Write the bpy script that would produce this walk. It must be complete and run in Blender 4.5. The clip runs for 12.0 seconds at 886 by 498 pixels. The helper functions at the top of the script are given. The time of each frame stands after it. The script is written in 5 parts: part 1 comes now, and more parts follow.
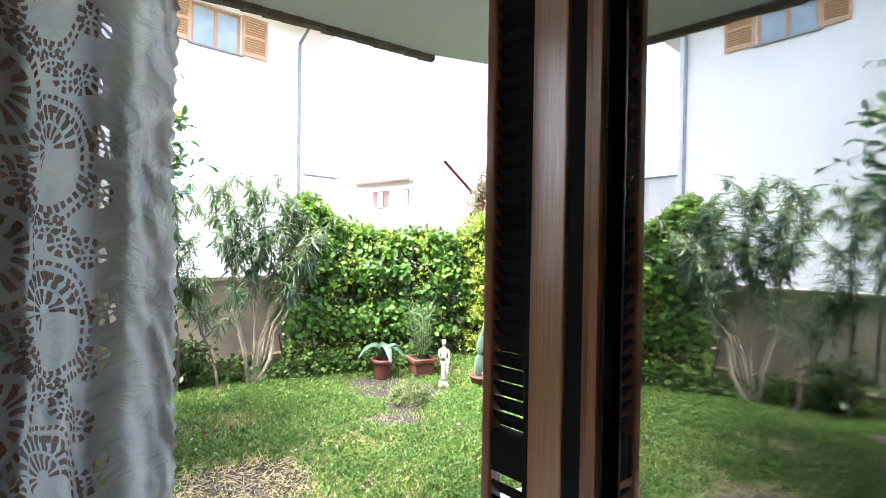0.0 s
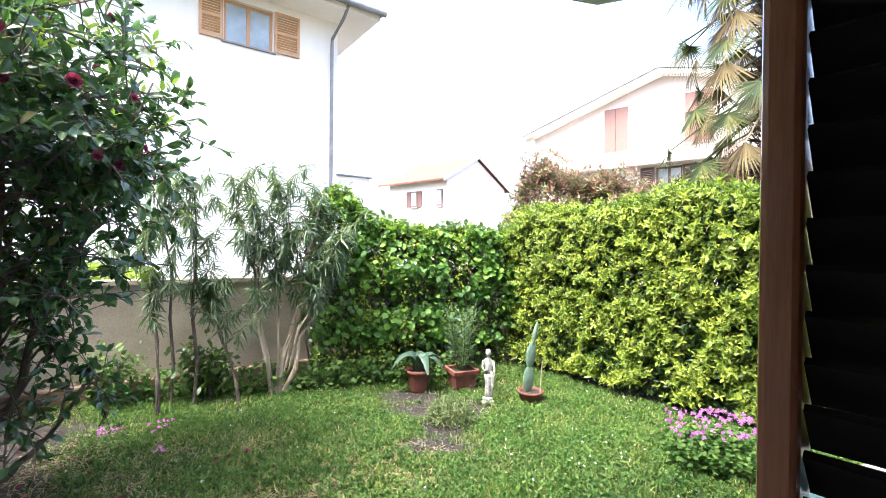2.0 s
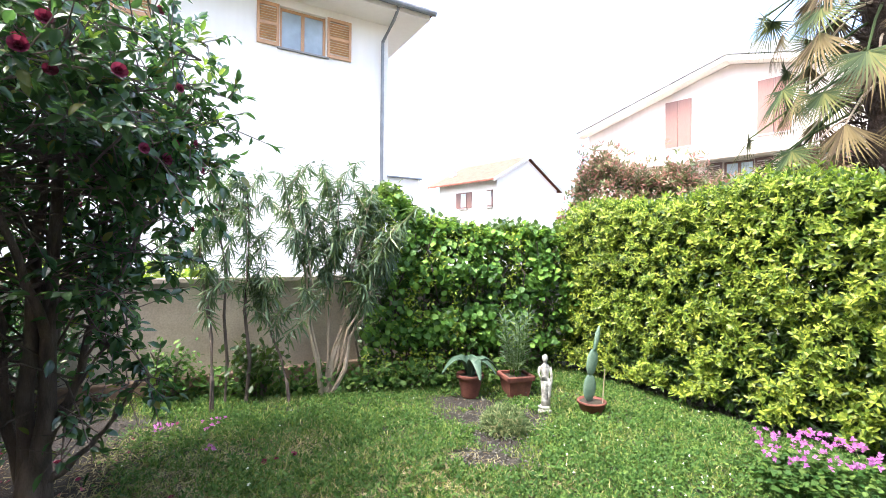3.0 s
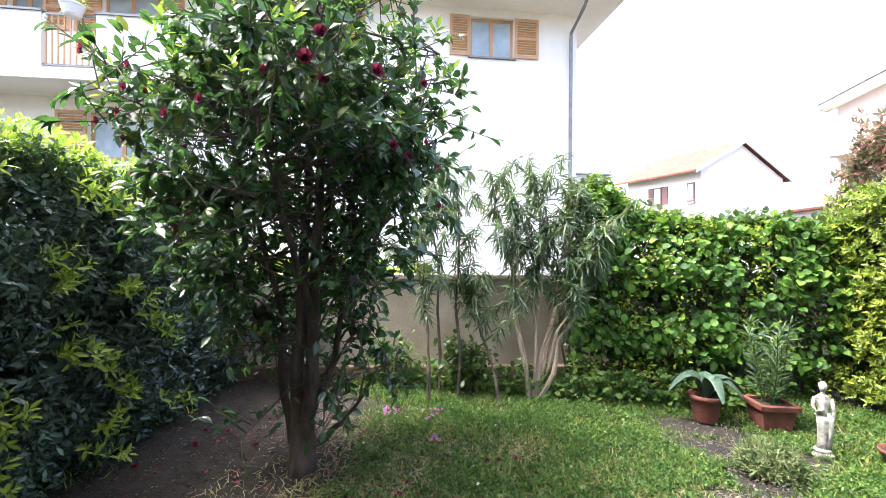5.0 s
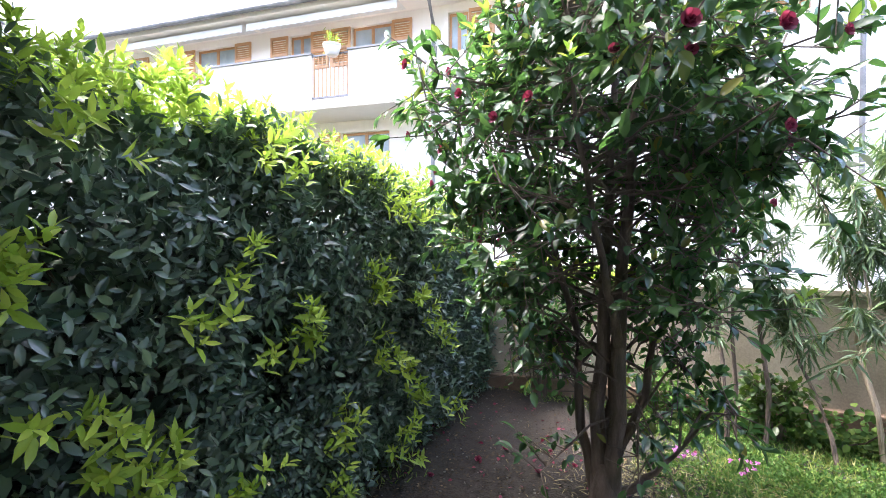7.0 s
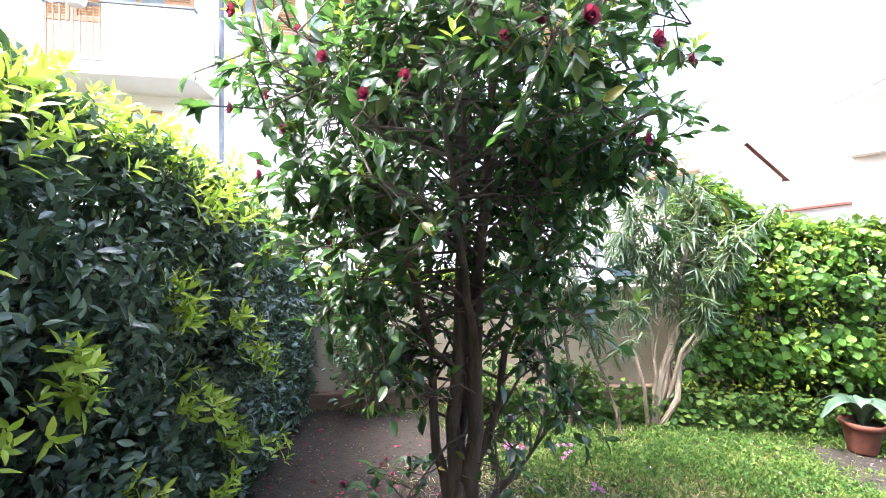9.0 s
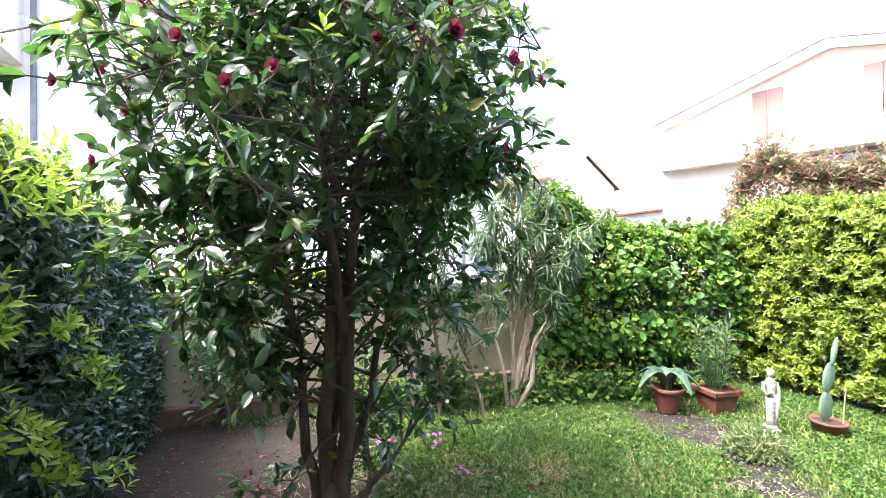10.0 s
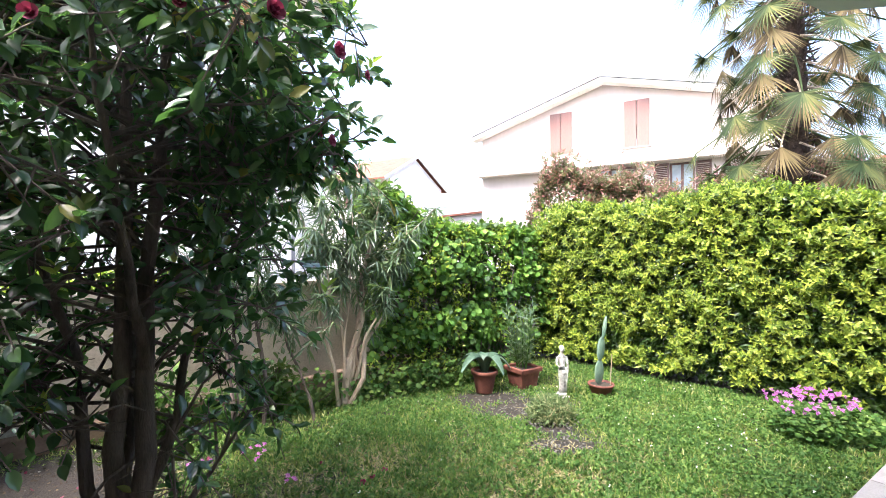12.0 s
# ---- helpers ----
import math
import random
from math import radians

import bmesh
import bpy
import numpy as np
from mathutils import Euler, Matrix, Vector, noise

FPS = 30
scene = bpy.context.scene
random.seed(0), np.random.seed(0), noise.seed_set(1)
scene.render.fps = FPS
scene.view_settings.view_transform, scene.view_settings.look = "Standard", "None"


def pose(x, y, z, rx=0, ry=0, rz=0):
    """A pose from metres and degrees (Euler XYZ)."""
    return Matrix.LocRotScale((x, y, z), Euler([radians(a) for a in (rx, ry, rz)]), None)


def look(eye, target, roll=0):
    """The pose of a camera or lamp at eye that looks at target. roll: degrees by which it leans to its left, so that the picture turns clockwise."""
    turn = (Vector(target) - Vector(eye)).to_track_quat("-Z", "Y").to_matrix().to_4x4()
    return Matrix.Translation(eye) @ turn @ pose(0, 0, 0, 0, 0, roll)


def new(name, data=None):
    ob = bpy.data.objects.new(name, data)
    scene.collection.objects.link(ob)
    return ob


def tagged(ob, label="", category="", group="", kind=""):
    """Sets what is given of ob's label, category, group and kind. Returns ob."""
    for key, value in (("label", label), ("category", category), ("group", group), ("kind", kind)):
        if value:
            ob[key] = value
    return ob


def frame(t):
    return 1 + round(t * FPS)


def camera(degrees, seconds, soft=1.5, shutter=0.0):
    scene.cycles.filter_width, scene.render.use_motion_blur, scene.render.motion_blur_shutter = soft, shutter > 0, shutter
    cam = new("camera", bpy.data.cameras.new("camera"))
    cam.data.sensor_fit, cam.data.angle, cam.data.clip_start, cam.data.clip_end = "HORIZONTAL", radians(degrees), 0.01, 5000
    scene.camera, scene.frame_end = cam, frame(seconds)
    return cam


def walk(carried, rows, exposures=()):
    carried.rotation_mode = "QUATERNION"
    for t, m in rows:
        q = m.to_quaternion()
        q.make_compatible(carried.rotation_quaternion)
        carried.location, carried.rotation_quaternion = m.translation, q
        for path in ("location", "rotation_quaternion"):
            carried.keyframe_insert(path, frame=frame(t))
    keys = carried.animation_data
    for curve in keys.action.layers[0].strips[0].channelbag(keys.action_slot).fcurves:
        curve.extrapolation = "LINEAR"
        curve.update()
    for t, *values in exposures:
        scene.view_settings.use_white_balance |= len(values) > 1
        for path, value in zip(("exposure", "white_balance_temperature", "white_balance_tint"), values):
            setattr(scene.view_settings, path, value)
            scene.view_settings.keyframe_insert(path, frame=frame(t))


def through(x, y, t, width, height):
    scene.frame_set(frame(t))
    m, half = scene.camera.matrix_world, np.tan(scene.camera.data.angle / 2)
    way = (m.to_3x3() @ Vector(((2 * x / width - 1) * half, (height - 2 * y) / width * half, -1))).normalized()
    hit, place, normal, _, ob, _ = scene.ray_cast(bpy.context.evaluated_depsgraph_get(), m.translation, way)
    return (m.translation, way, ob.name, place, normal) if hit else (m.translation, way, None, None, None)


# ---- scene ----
# ================= camera =================
cam = camera(89.5, 12.0, soft=0.7)
EXPOSE = [(0.0, 3.55, 6020, 10), (1.5, 3.2, 6020, 10), (2.5, 2.8, 6020, 10), (4.5, 2.8, 6020, 11), (6.7, 3.15, 6020, 13), (8.5, 3.75, 6020, 13), (9.5, 3.45, 6020, 13), (10.5, 3.1, 6020, 12), (12.0, 2.85, 6020, 12)]
# seconds, x, y, z, pitch, roll, yaw
STEPS = [
    (0.0, -0.174, 0.125, 1.538, -0.47, -0.88, -2.21),
    (0.5, -0.187, 0.243, 1.523, -0.55, -1.00, -1.64),
    (1.0, -0.214, 0.437, 1.517, -0.58, -0.88, -0.74),
    (1.5, -0.227, 0.582, 1.506, -0.44, -0.70, 0.40),
    (2.0, -0.257, 0.721, 1.489, -0.33, -0.62, 2.00),
    (2.5, -0.272, 0.844, 1.473, -0.25, -0.54, 4.57),
    (2.7, -0.279, 0.882, 1.465, -0.20, -0.54, 5.94),
    (4.5, -0.524, 1.046, 1.408, -0.03, -0.46, 24.08),
    (5.0, -0.657, 1.046, 1.402, -0.03, -0.40, 30.71),
    (5.5, -0.811, 0.992, 1.445, -0.35, -0.40, 40.73),
    (6.0, -0.981, 0.918, 1.468, -0.66, -0.30, 49.98),
    (6.5, -1.191, 0.891, 1.486, -0.68, -0.22, 54.64),
    (6.7, -1.273, 0.888, 1.486, -0.62, -0.20, 55.01),
    (8.3, -1.794, 1.050, 1.462, 0.08, -0.08, 42.33),
    (8.5, -1.822, 1.030, 1.468, 0.08, -0.06, 38.18),
    (9.0, -1.834, 0.955, 1.494, -0.03, 0.03, 28.75),
    (9.5, -1.823, 0.934, 1.490, -0.09, 0.06, 20.59),
    (10.0, -1.816, 0.918, 1.486, -0.13, 0.05, 12.54),
    (10.5, -1.816, 0.918, 1.486, -0.24, 0.03, 5.33),
    (11.0, -1.812, 0.924, 1.484, -0.29, 0.06, -0.17),
    (11.5, -1.803, 0.923, 1.477, -0.30, 0.12, -4.59),
    (12.0, -1.790, 0.917, 1.468, -0.30, 0.21, -8.55),
]
walk(cam, [(t, pose(x, y, z, 90 + p, r, w)) for t, x, y, z, p, r, w in STEPS], EXPOSE)

# ================= world and sun =================
world = bpy.data.worlds.new("world")
scene.world = world
world.use_nodes = True
wn = world.node_tree
sky = wn.nodes.new("ShaderNodeTexSky")
sky.sky_type, sky.sun_disc = "NISHITA", False
sky.sun_elevation, sky.sun_rotation = radians(63.9), radians(234.7)
sky.air_density, sky.dust_density, sky.ozone_density = 1.0, 7.0, 0.6
wn.nodes["Background"].inputs["Strength"].default_value = 0.15
wn.links.new(sky.outputs["Color"], wn.nodes["Background"].inputs["Color"])
sun = new("sun", bpy.data.lights.new("sun", "SUN"))
sun.data.energy, sun.data.angle, sun.data.color = 0.9, radians(16), (1.0, 0.96, 0.9)
sun.matrix_world = look((-4.8, -3.4, 12.0), (0, 0, 0))

# ================= materials =================
def node(nt, kind, **values):
    n = nt.nodes.new(kind)
    for key, value in values.items():
        n.inputs[key].default_value = value
    return n


def blank(name):
    m = bpy.data.materials.new(name)
    m.use_nodes = True
    return m, m.node_tree, m.node_tree.nodes["Principled BSDF"]


def ramp(nt, fac, stops):
    r = nt.nodes.new("ShaderNodeValToRGB")
    while len(r.color_ramp.elements) < len(stops):
        r.color_ramp.elements.new(0.5)
    for e, (p, c) in zip(r.color_ramp.elements, stops):
        e.position, e.color = p, (*c, 1)
    nt.links.new(fac, r.inputs["Fac"])
    return r.outputs["Color"]


def noise_out(nt, scale, detail=4, coords="Object", stretch=None):
    tc = nt.nodes.new("ShaderNodeTexCoord")
    src = tc.outputs[coords]
    if stretch:
        mp = nt.nodes.new("ShaderNodeMapping")
        mp.inputs["Scale"].default_value = stretch
        nt.links.new(src, mp.inputs["Vector"])
        src = mp.outputs["Vector"]
    n = node(nt, "ShaderNodeTexNoise", Scale=scale, Detail=detail)
    nt.links.new(src, n.inputs["Vector"])
    return n.outputs["Fac"]


def mix_rgb(nt, fac, a, b, how="MIX"):
    m = nt.nodes.new("ShaderNodeMix")
    m.data_type, m.blend_type = "RGBA", how
    for slot, v in ((0, fac), (6, a), (7, b)):
        if isinstance(v, (int, float)):
            m.inputs[slot].default_value = v
        elif isinstance(v, tuple):
            m.inputs[slot].default_value = (*v, 1)
        else:
            nt.links.new(v, m.inputs[slot])
    return m.outputs[2]


def bump(nt, bsdf, height, strength=0.3, distance=0.01):
    b = node(nt, "ShaderNodeBump", Strength=strength, Distance=distance)
    nt.links.new(height, b.inputs["Height"])
    nt.links.new(b.outputs["Normal"], bsdf.inputs["Normal"])


def rough_surface(name, dark, light, scale=6.0, fine=90.0, rough=0.8, relief=0.3, depth=0.006, stretch=None, metal=0.0):
    """Two scales of colour variation and a fine relief."""
    m, nt, b = blank(name)
    big = noise_out(nt, scale, 5, stretch=stretch)
    small = noise_out(nt, fine, 3, stretch=stretch)
    col = ramp(nt, big, [(0.3, dark), (0.7, light)])
    grain = ramp(nt, small, [(0.3, (0.72, 0.72, 0.72)), (0.7, (1.0, 1.0, 1.0))])
    nt.links.new(mix_rgb(nt, 0.8, col, grain, "MULTIPLY"), b.inputs["Base Color"])
    b.inputs["Roughness"].default_value = rough
    b.inputs["Metallic"].default_value = metal
    bump(nt, b, small, relief, depth)
    return m


def leaf_material(name, stops, rough=0.4, gloss=0.5, through=0.35, glow=(0.25, 0.4, 0.05)):
    """Leaves: each one its own tone, light passing through the blade."""
    m, nt, b = blank(name)
    geo = nt.nodes.new("ShaderNodeNewGeometry")
    col = ramp(nt, geo.outputs["Random Per Island"], stops)
    patch = noise_out(nt, 2.3, 3)
    shade = ramp(nt, patch, [(0.3, (0.75, 0.8, 0.75)), (0.7, (1.15, 1.1, 1.0))])
    col = mix_rgb(nt, 0.9, col, shade, "MULTIPLY")
    nt.links.new(col, b.inputs["Base Color"])
    b.inputs["Roughness"].default_value = rough
    b.inputs["Specular IOR Level"].default_value = gloss
    tr = nt.nodes.new("ShaderNodeBsdfTranslucent")
    nt.links.new(mix_rgb(nt, 0.55, col, glow), tr.inputs["Color"])
    mx = node(nt, "ShaderNodeMixShader", Fac=through)
    nt.links.new(b.outputs["BSDF"], mx.inputs[1])
    nt.links.new(tr.outputs["BSDF"], mx.inputs[2])
    nt.links.new(mx.outputs["Shader"], nt.nodes["Material Output"].inputs["Surface"])
    return m


def plaster(name, colour, stain=0.12):
    m, nt, b = blank(name)
    big = noise_out(nt, 0.7, 5)
    streak = noise_out(nt, 2.0, 4, stretch=(3, 3, 0.3))
    fine = noise_out(nt, 160, 3)
    low = tuple(c * (1 - stain) for c in colour)
    col = ramp(nt, big, [(0.3, low), (0.65, colour)])
    col = mix_rgb(nt, 0.5, col, ramp(nt, streak, [(0.35, (0.95, 0.945, 0.935)), (0.6, (1, 1, 1))]), "MULTIPLY")
    nt.links.new(col, b.inputs["Base Color"])
    b.inputs["Roughness"].default_value = 0.9
    bump(nt, b, fine, 0.25, 0.004)
    return m


def wood(name, dark, light, rough=0.35, along="Z", coat=0.45):
    m, nt, b = blank(name)
    s = {"Z": (14, 14, 0.7), "X": (0.7, 14, 14)}[along]
    grain = noise_out(nt, 9, 6, stretch=s)
    pores = noise_out(nt, 60, 3, stretch=s)
    col = ramp(nt, grain, [(0.25, dark), (0.75, light)])
    nt.links.new(mix_rgb(nt, 0.4, col, ramp(nt, pores, [(0.3, (0.6, 0.55, 0.5)), (0.6, (1, 1, 1))]), "MULTIPLY"), b.inputs["Base Color"])
    b.inputs["Roughness"].default_value = rough
    b.inputs["Coat Weight"].default_value = coat
    b.inputs["Coat Roughness"].default_value = 0.3
    bump(nt, b, pores, 0.12, 0.002)
    return m


def window_glass(name):
    m, nt, b = blank(name)
    nt.nodes.remove(b)
    fr = node(nt, "ShaderNodeLayerWeight", Blend=0.5)
    tr = nt.nodes.new("ShaderNodeBsdfTransparent")
    tr.inputs["Color"].default_value = (0.92, 0.96, 0.95, 1)
    gl = nt.nodes.new("ShaderNodeBsdfGlossy")
    gl.inputs["Roughness"].default_value = 0.015
    mx = nt.nodes.new("ShaderNodeMixShader")
    boost = nt.nodes.new("ShaderNodeMath")
    boost.operation, boost.use_clamp = "POWER", True
    boost.inputs[1].default_value = 1.7
    nt.links.new(fr.outputs["Facing"], boost.inputs[0])
    nt.links.new(boost.outputs[0], mx.inputs["Fac"])
    nt.links.new(tr.outputs["BSDF"], mx.inputs[1])
    nt.links.new(gl.outputs["BSDF"], mx.inputs[2])
    nt.links.new(mx.outputs["Shader"], nt.nodes["Material Output"].inputs["Surface"])
    return m


def lace(name):
    """White net: woven roses and scrolls in a fine, half open mesh."""
    m, nt, b = blank(name)
    b.inputs["Base Color"].default_value = (0.88, 0.87, 0.86, 1)
    b.inputs["Roughness"].default_value = 0.9
    tl = nt.nodes.new("ShaderNodeBsdfTranslucent")
    tl.inputs["Color"].default_value = (0.85, 0.85, 0.85, 1)
    cloth = node(nt, "ShaderNodeMixShader", Fac=0.78)
    nt.links.new(b.outputs["BSDF"], cloth.inputs[1])
    nt.links.new(tl.outputs["BSDF"], cloth.inputs[2])
    uv = nt.nodes.new("ShaderNodeTexCoord")
    crease = node(nt, "ShaderNodeTexNoise", Scale=42.0, Detail=3.0, Distortion=1.5)
    nt.links.new(uv.outputs["UV"], crease.inputs["Vector"])
    relief = node(nt, "ShaderNodeBump", Strength=0.8, Distance=0.008)
    nt.links.new(crease.outputs["Fac"], relief.inputs["Height"])
    nt.links.new(relief.outputs["Normal"], b.inputs["Normal"])
    nt.links.new(relief.outputs["Normal"], tl.inputs["Normal"])
    sep = nt.nodes.new("ShaderNodeSeparateXYZ")
    nt.links.new(uv.outputs["UV"], sep.inputs["Vector"])

    def mth(op, a, bb=0.0):
        n = nt.nodes.new("ShaderNodeMath")
        n.operation = op
        for i, v in enumerate((a, bb)):
            if isinstance(v, (int, float)):
                n.inputs[i].default_value = v
            else:
                nt.links.new(v, n.inputs[i])
        return n.outputs[0]
    u, v = sep.outputs["X"], sep.outputs["Y"]
    # scrolls and small flowers cut as rows of holes, repeating every 0.118 m in bands 0.066 m wide
    warp = node(nt, "ShaderNodeTexNoise", Scale=70.0, Detail=2.0)
    nt.links.new(uv.outputs["UV"], warp.inputs["Vector"])
    wob = mth("MULTIPLY", mth("SUBTRACT", warp.outputs["Fac"], 0.5), 0.006)
    band = mth("ADD", mth("SUBTRACT", mth("MODULO", mth("ADD", u, 3.823), 0.19), 0.095), wob)

    def polar(cx, cy, squash):
        cell = mth("SUBTRACT", mth("MODULO", mth("ADD", v, 4.0 - cy), 0.118), 0.059)
        px, py = mth("SUBTRACT", band, cx), mth("MULTIPLY", mth("ADD", cell, wob), squash)
        return mth("SQRT", mth("ADD", mth("MULTIPLY", px, px), mth("MULTIPLY", py, py))), mth("ARCTAN2", py, px)

    def between(x, lo, hi):
        return mth("MULTIPLY", mth("GREATER_THAN", x, lo), mth("LESS_THAN", x, hi))

    def holes(rad, ang, lo, hi, count, gate=-0.35):
        return mth("MULTIPLY", between(rad, lo, hi), mth("GREATER_THAN", mth("SINE", mth("MULTIPLY", ang, float(count))), gate))
    r1, a1 = polar(0.004, 0.0, 0.62)
    ring = mth("MULTIPLY", mth("MAXIMUM", holes(r1, a1, 0.0205, 0.0236, 34), holes(r1, a1, 0.0262, 0.0285, 46)), mth("GREATER_THAN", mth("ABSOLUTE", mth("SUBTRACT", a1, 0.55)), 0.6))
    r2, a2 = polar(0.006, 0.008, 0.6)
    fan = mth("MULTIPLY", holes(r2, a2, 0.004, 0.0105, 13, -0.2), mth("GREATER_THAN", a2, -0.9))
    fan = mth("MAXIMUM", fan, mth("MULTIPLY", holes(r2, a2, 0.012, 0.0185, 19, -0.1), mth("GREATER_THAN", a2, -0.2)))
    r3, a3 = polar(0.036, 0.05, 0.55)
    arc = mth("MAXIMUM", holes(r3, a3, 0.0195, 0.023, 32), holes(r3, a3, 0.008, 0.0155, 15, -0.1))
    r4, a4 = polar(0.02, -0.03, 0.8)
    r5, a5 = polar(-0.02, 0.052, 0.8)
    r6, a6 = polar(-0.024, -0.024, 0.8)
    posy = holes(r4, a4, 0.002, 0.0045, 5, 0.0)
    for rr, aa in ((r4, a4), (r5, a5), (r6, a6), polar(-0.006, 0.059, 0.8), polar(-0.03, 0.012, 0.8), polar(0.028, -0.008, 0.8), polar(0.004, -0.047, 0.9)):
        posy = mth("MAXIMUM", posy, mth("MAXIMUM", holes(rr, aa, 0.0018, 0.004, 5, 0.0), holes(rr, aa, 0.0052, 0.009, 9, -0.2)))
    inband = mth("LESS_THAN", mth("ABSOLUTE", band), 0.034)
    open_ = mth("MULTIPLY", mth("MAXIMUM", mth("MAXIMUM", ring, fan), mth("MAXIMUM", arc, posy)), inband)
    amount = mth("ADD", mth("MULTIPLY", open_, 0.7), 0.05)
    tp = nt.nodes.new("ShaderNodeBsdfTransparent")
    mx = nt.nodes.new("ShaderNodeMixShader")
    nt.links.new(amount, mx.inputs["Fac"])
    nt.links.new(cloth.outputs["Shader"], mx.inputs[1])
    nt.links.new(tp.outputs["BSDF"], mx.inputs[2])
    nt.links.new(mx.outputs["Shader"], nt.nodes["Material Output"].inputs["Surface"])
    return m


CAMELLIA = leaf_material("camellia_leaf", [(0.0, (0.024, 0.062, 0.036)), (0.6, (0.048, 0.1, 0.052)), (0.95, (0.085, 0.16, 0.062)), (1.0, (0.26, 0.2, 0.04))], 0.26, 0.8, 0.3, (0.15, 0.34, 0.05))
CAMELLIA_NEW = leaf_material("camellia_shoot", [(0.0, (0.16, 0.29, 0.03)), (1.0, (0.38, 0.46, 0.06))], 0.4, 0.5, 0.45)
LAUREL = leaf_material("laurel_leaf", [(0.0, (0.032, 0.064, 0.05)), (0.7, (0.088, 0.145, 0.105)), (1.0, (0.16, 0.23, 0.14))], 0.32, 0.9, 0.18, (0.1, 0.24, 0.06))
SHOOT = leaf_material("laurel_shoot", [(0.0, (0.28, 0.43, 0.045)), (1.0, (0.52, 0.64, 0.11))], 0.38, 0.5, 0.45)
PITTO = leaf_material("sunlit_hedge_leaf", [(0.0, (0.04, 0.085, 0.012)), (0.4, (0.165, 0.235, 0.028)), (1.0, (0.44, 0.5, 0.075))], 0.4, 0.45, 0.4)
# darkened copy of the hedge leaf: shade between leaves is in the colour
PITTO_SHADE = leaf_material("shaded_hedge_leaf", [(0.0, (0.016, 0.04, 0.01)), (1.0, (0.05, 0.1, 0.02))], 0.4, 0.45, 0.3)
IVY = leaf_material("ivy_leaf", [(0.0, (0.026, 0.075, 0.018)), (0.5, (0.085, 0.2, 0.036)), (1.0, (0.2, 0.36, 0.06))], 0.5, 0.3, 0.35)
IVY_PALE = leaf_material("pale_ivy_leaf", [(0.0, (0.2, 0.3, 0.03)), (1.0, (0.4, 0.48, 0.06))], 0.4, 0.45, 0.4)
OLEANDER = leaf_material("oleander_leaf", [(0.0, (0.045, 0.08, 0.055)), (0.7, (0.09, 0.14, 0.095)), (1.0, (0.19, 0.26, 0.11))], 0.4, 0.5, 0.3)
PHOTINIA = leaf_material("photinia_leaf", [(0.0, (0.06, 0.12, 0.04)), (0.5, (0.14, 0.2, 0.075)), (0.64, (0.3, 0.19, 0.15)), (1.0, (0.44, 0.2, 0.2))], 0.4, 0.5, 0.35, (0.4, 0.24, 0.18))
PALM = leaf_material("palm_leaf", [(0.0, (0.022, 0.04, 0.018)), (0.7, (0.055, 0.08, 0.03)), (1.0, (0.16, 0.16, 0.055))], 0.65, 0.14, 0.2, (0.16, 0.18, 0.05))
PALM_DRY = leaf_material("dry_palm_leaf", [(0.0, (0.07, 0.05, 0.03)), (1.0, (0.26, 0.2, 0.1))], 0.7, 0.2, 0.15, (0.12, 0.09, 0.04))
GRASS = leaf_material("grass_blade", [(0.0, (0.035, 0.085, 0.015)), (0.45, (0.115, 0.18, 0.032)), (0.78, (0.235, 0.285, 0.06)), (1.0, (0.46, 0.42, 0.21))], 0.5, 0.35, 0.3, (0.12, 0.25, 0.04))
CLOVER = leaf_material("clover_leaf", [(0.0, (0.025, 0.075, 0.015)), (0.7, (0.075, 0.14, 0.03)), (1.0, (0.15, 0.22, 0.05))], 0.55, 0.2, 0.3, (0.12, 0.25, 0.04))
AGAVE = leaf_material("fleshy_leaf", [(0.0, (0.035, 0.075, 0.055)), (1.0, (0.065, 0.11, 0.078))], 0.5, 0.35, 0.1)
CACTUS = rough_surface("cactus_skin", (0.08, 0.145, 0.1), (0.15, 0.22, 0.155), 14, 120, 0.55, 0.2, 0.003)
MAGENTA = leaf_material("pink_petal", [(0.0, (0.36, 0.09, 0.36)), (1.0, (0.56, 0.26, 0.56))], 0.6, 0.2, 0.35, (0.8, 0.3, 0.6))
CRIMSON = leaf_material("camellia_petal", [(0.0, (0.07, 0.008, 0.028)), (0.7, (0.15, 0.016, 0.055)), (1.0, (0.32, 0.07, 0.15))], 0.5, 0.3, 0.3, (0.5, 0.05, 0.1))
BARK = rough_surface("bark", (0.055, 0.042, 0.034), (0.15, 0.115, 0.092), 7, 60, 0.85, 0.6, 0.012, (3, 3, 0.8))
PALE_BARK = rough_surface("pale_bark", (0.27, 0.21, 0.15), (0.5, 0.41, 0.31), 9, 80, 0.85, 0.4, 0.006, (3, 3, 0.6))
PALM_BARK = rough_surface("palm_fibre", (0.025, 0.016, 0.013), (0.08, 0.05, 0.038), 12, 70, 0.95, 0.9, 0.03)
TUFT = leaf_material("wiry_weed", [(0.0, (0.045, 0.085, 0.035)), (0.6, (0.13, 0.19, 0.08)), (1.0, (0.3, 0.32, 0.16))], 0.6, 0.2, 0.25, (0.25, 0.3, 0.1))
STRAW = leaf_material("dry_grass", [(0.0, (0.14, 0.12, 0.06)), (1.0, (0.4, 0.35, 0.2))], 0.7, 0.2, 0.2, (0.3, 0.25, 0.12))
SOIL = rough_surface("lawn_soil", (0.021, 0.016, 0.011), (0.046, 0.036, 0.022), 3, 60, 0.95, 0.6, 0.02)
CONCRETE = rough_surface("garden_wall_render", (0.3, 0.255, 0.2), (0.5, 0.44, 0.35), 1.9, 60, 0.9, 0.3, 0.006)
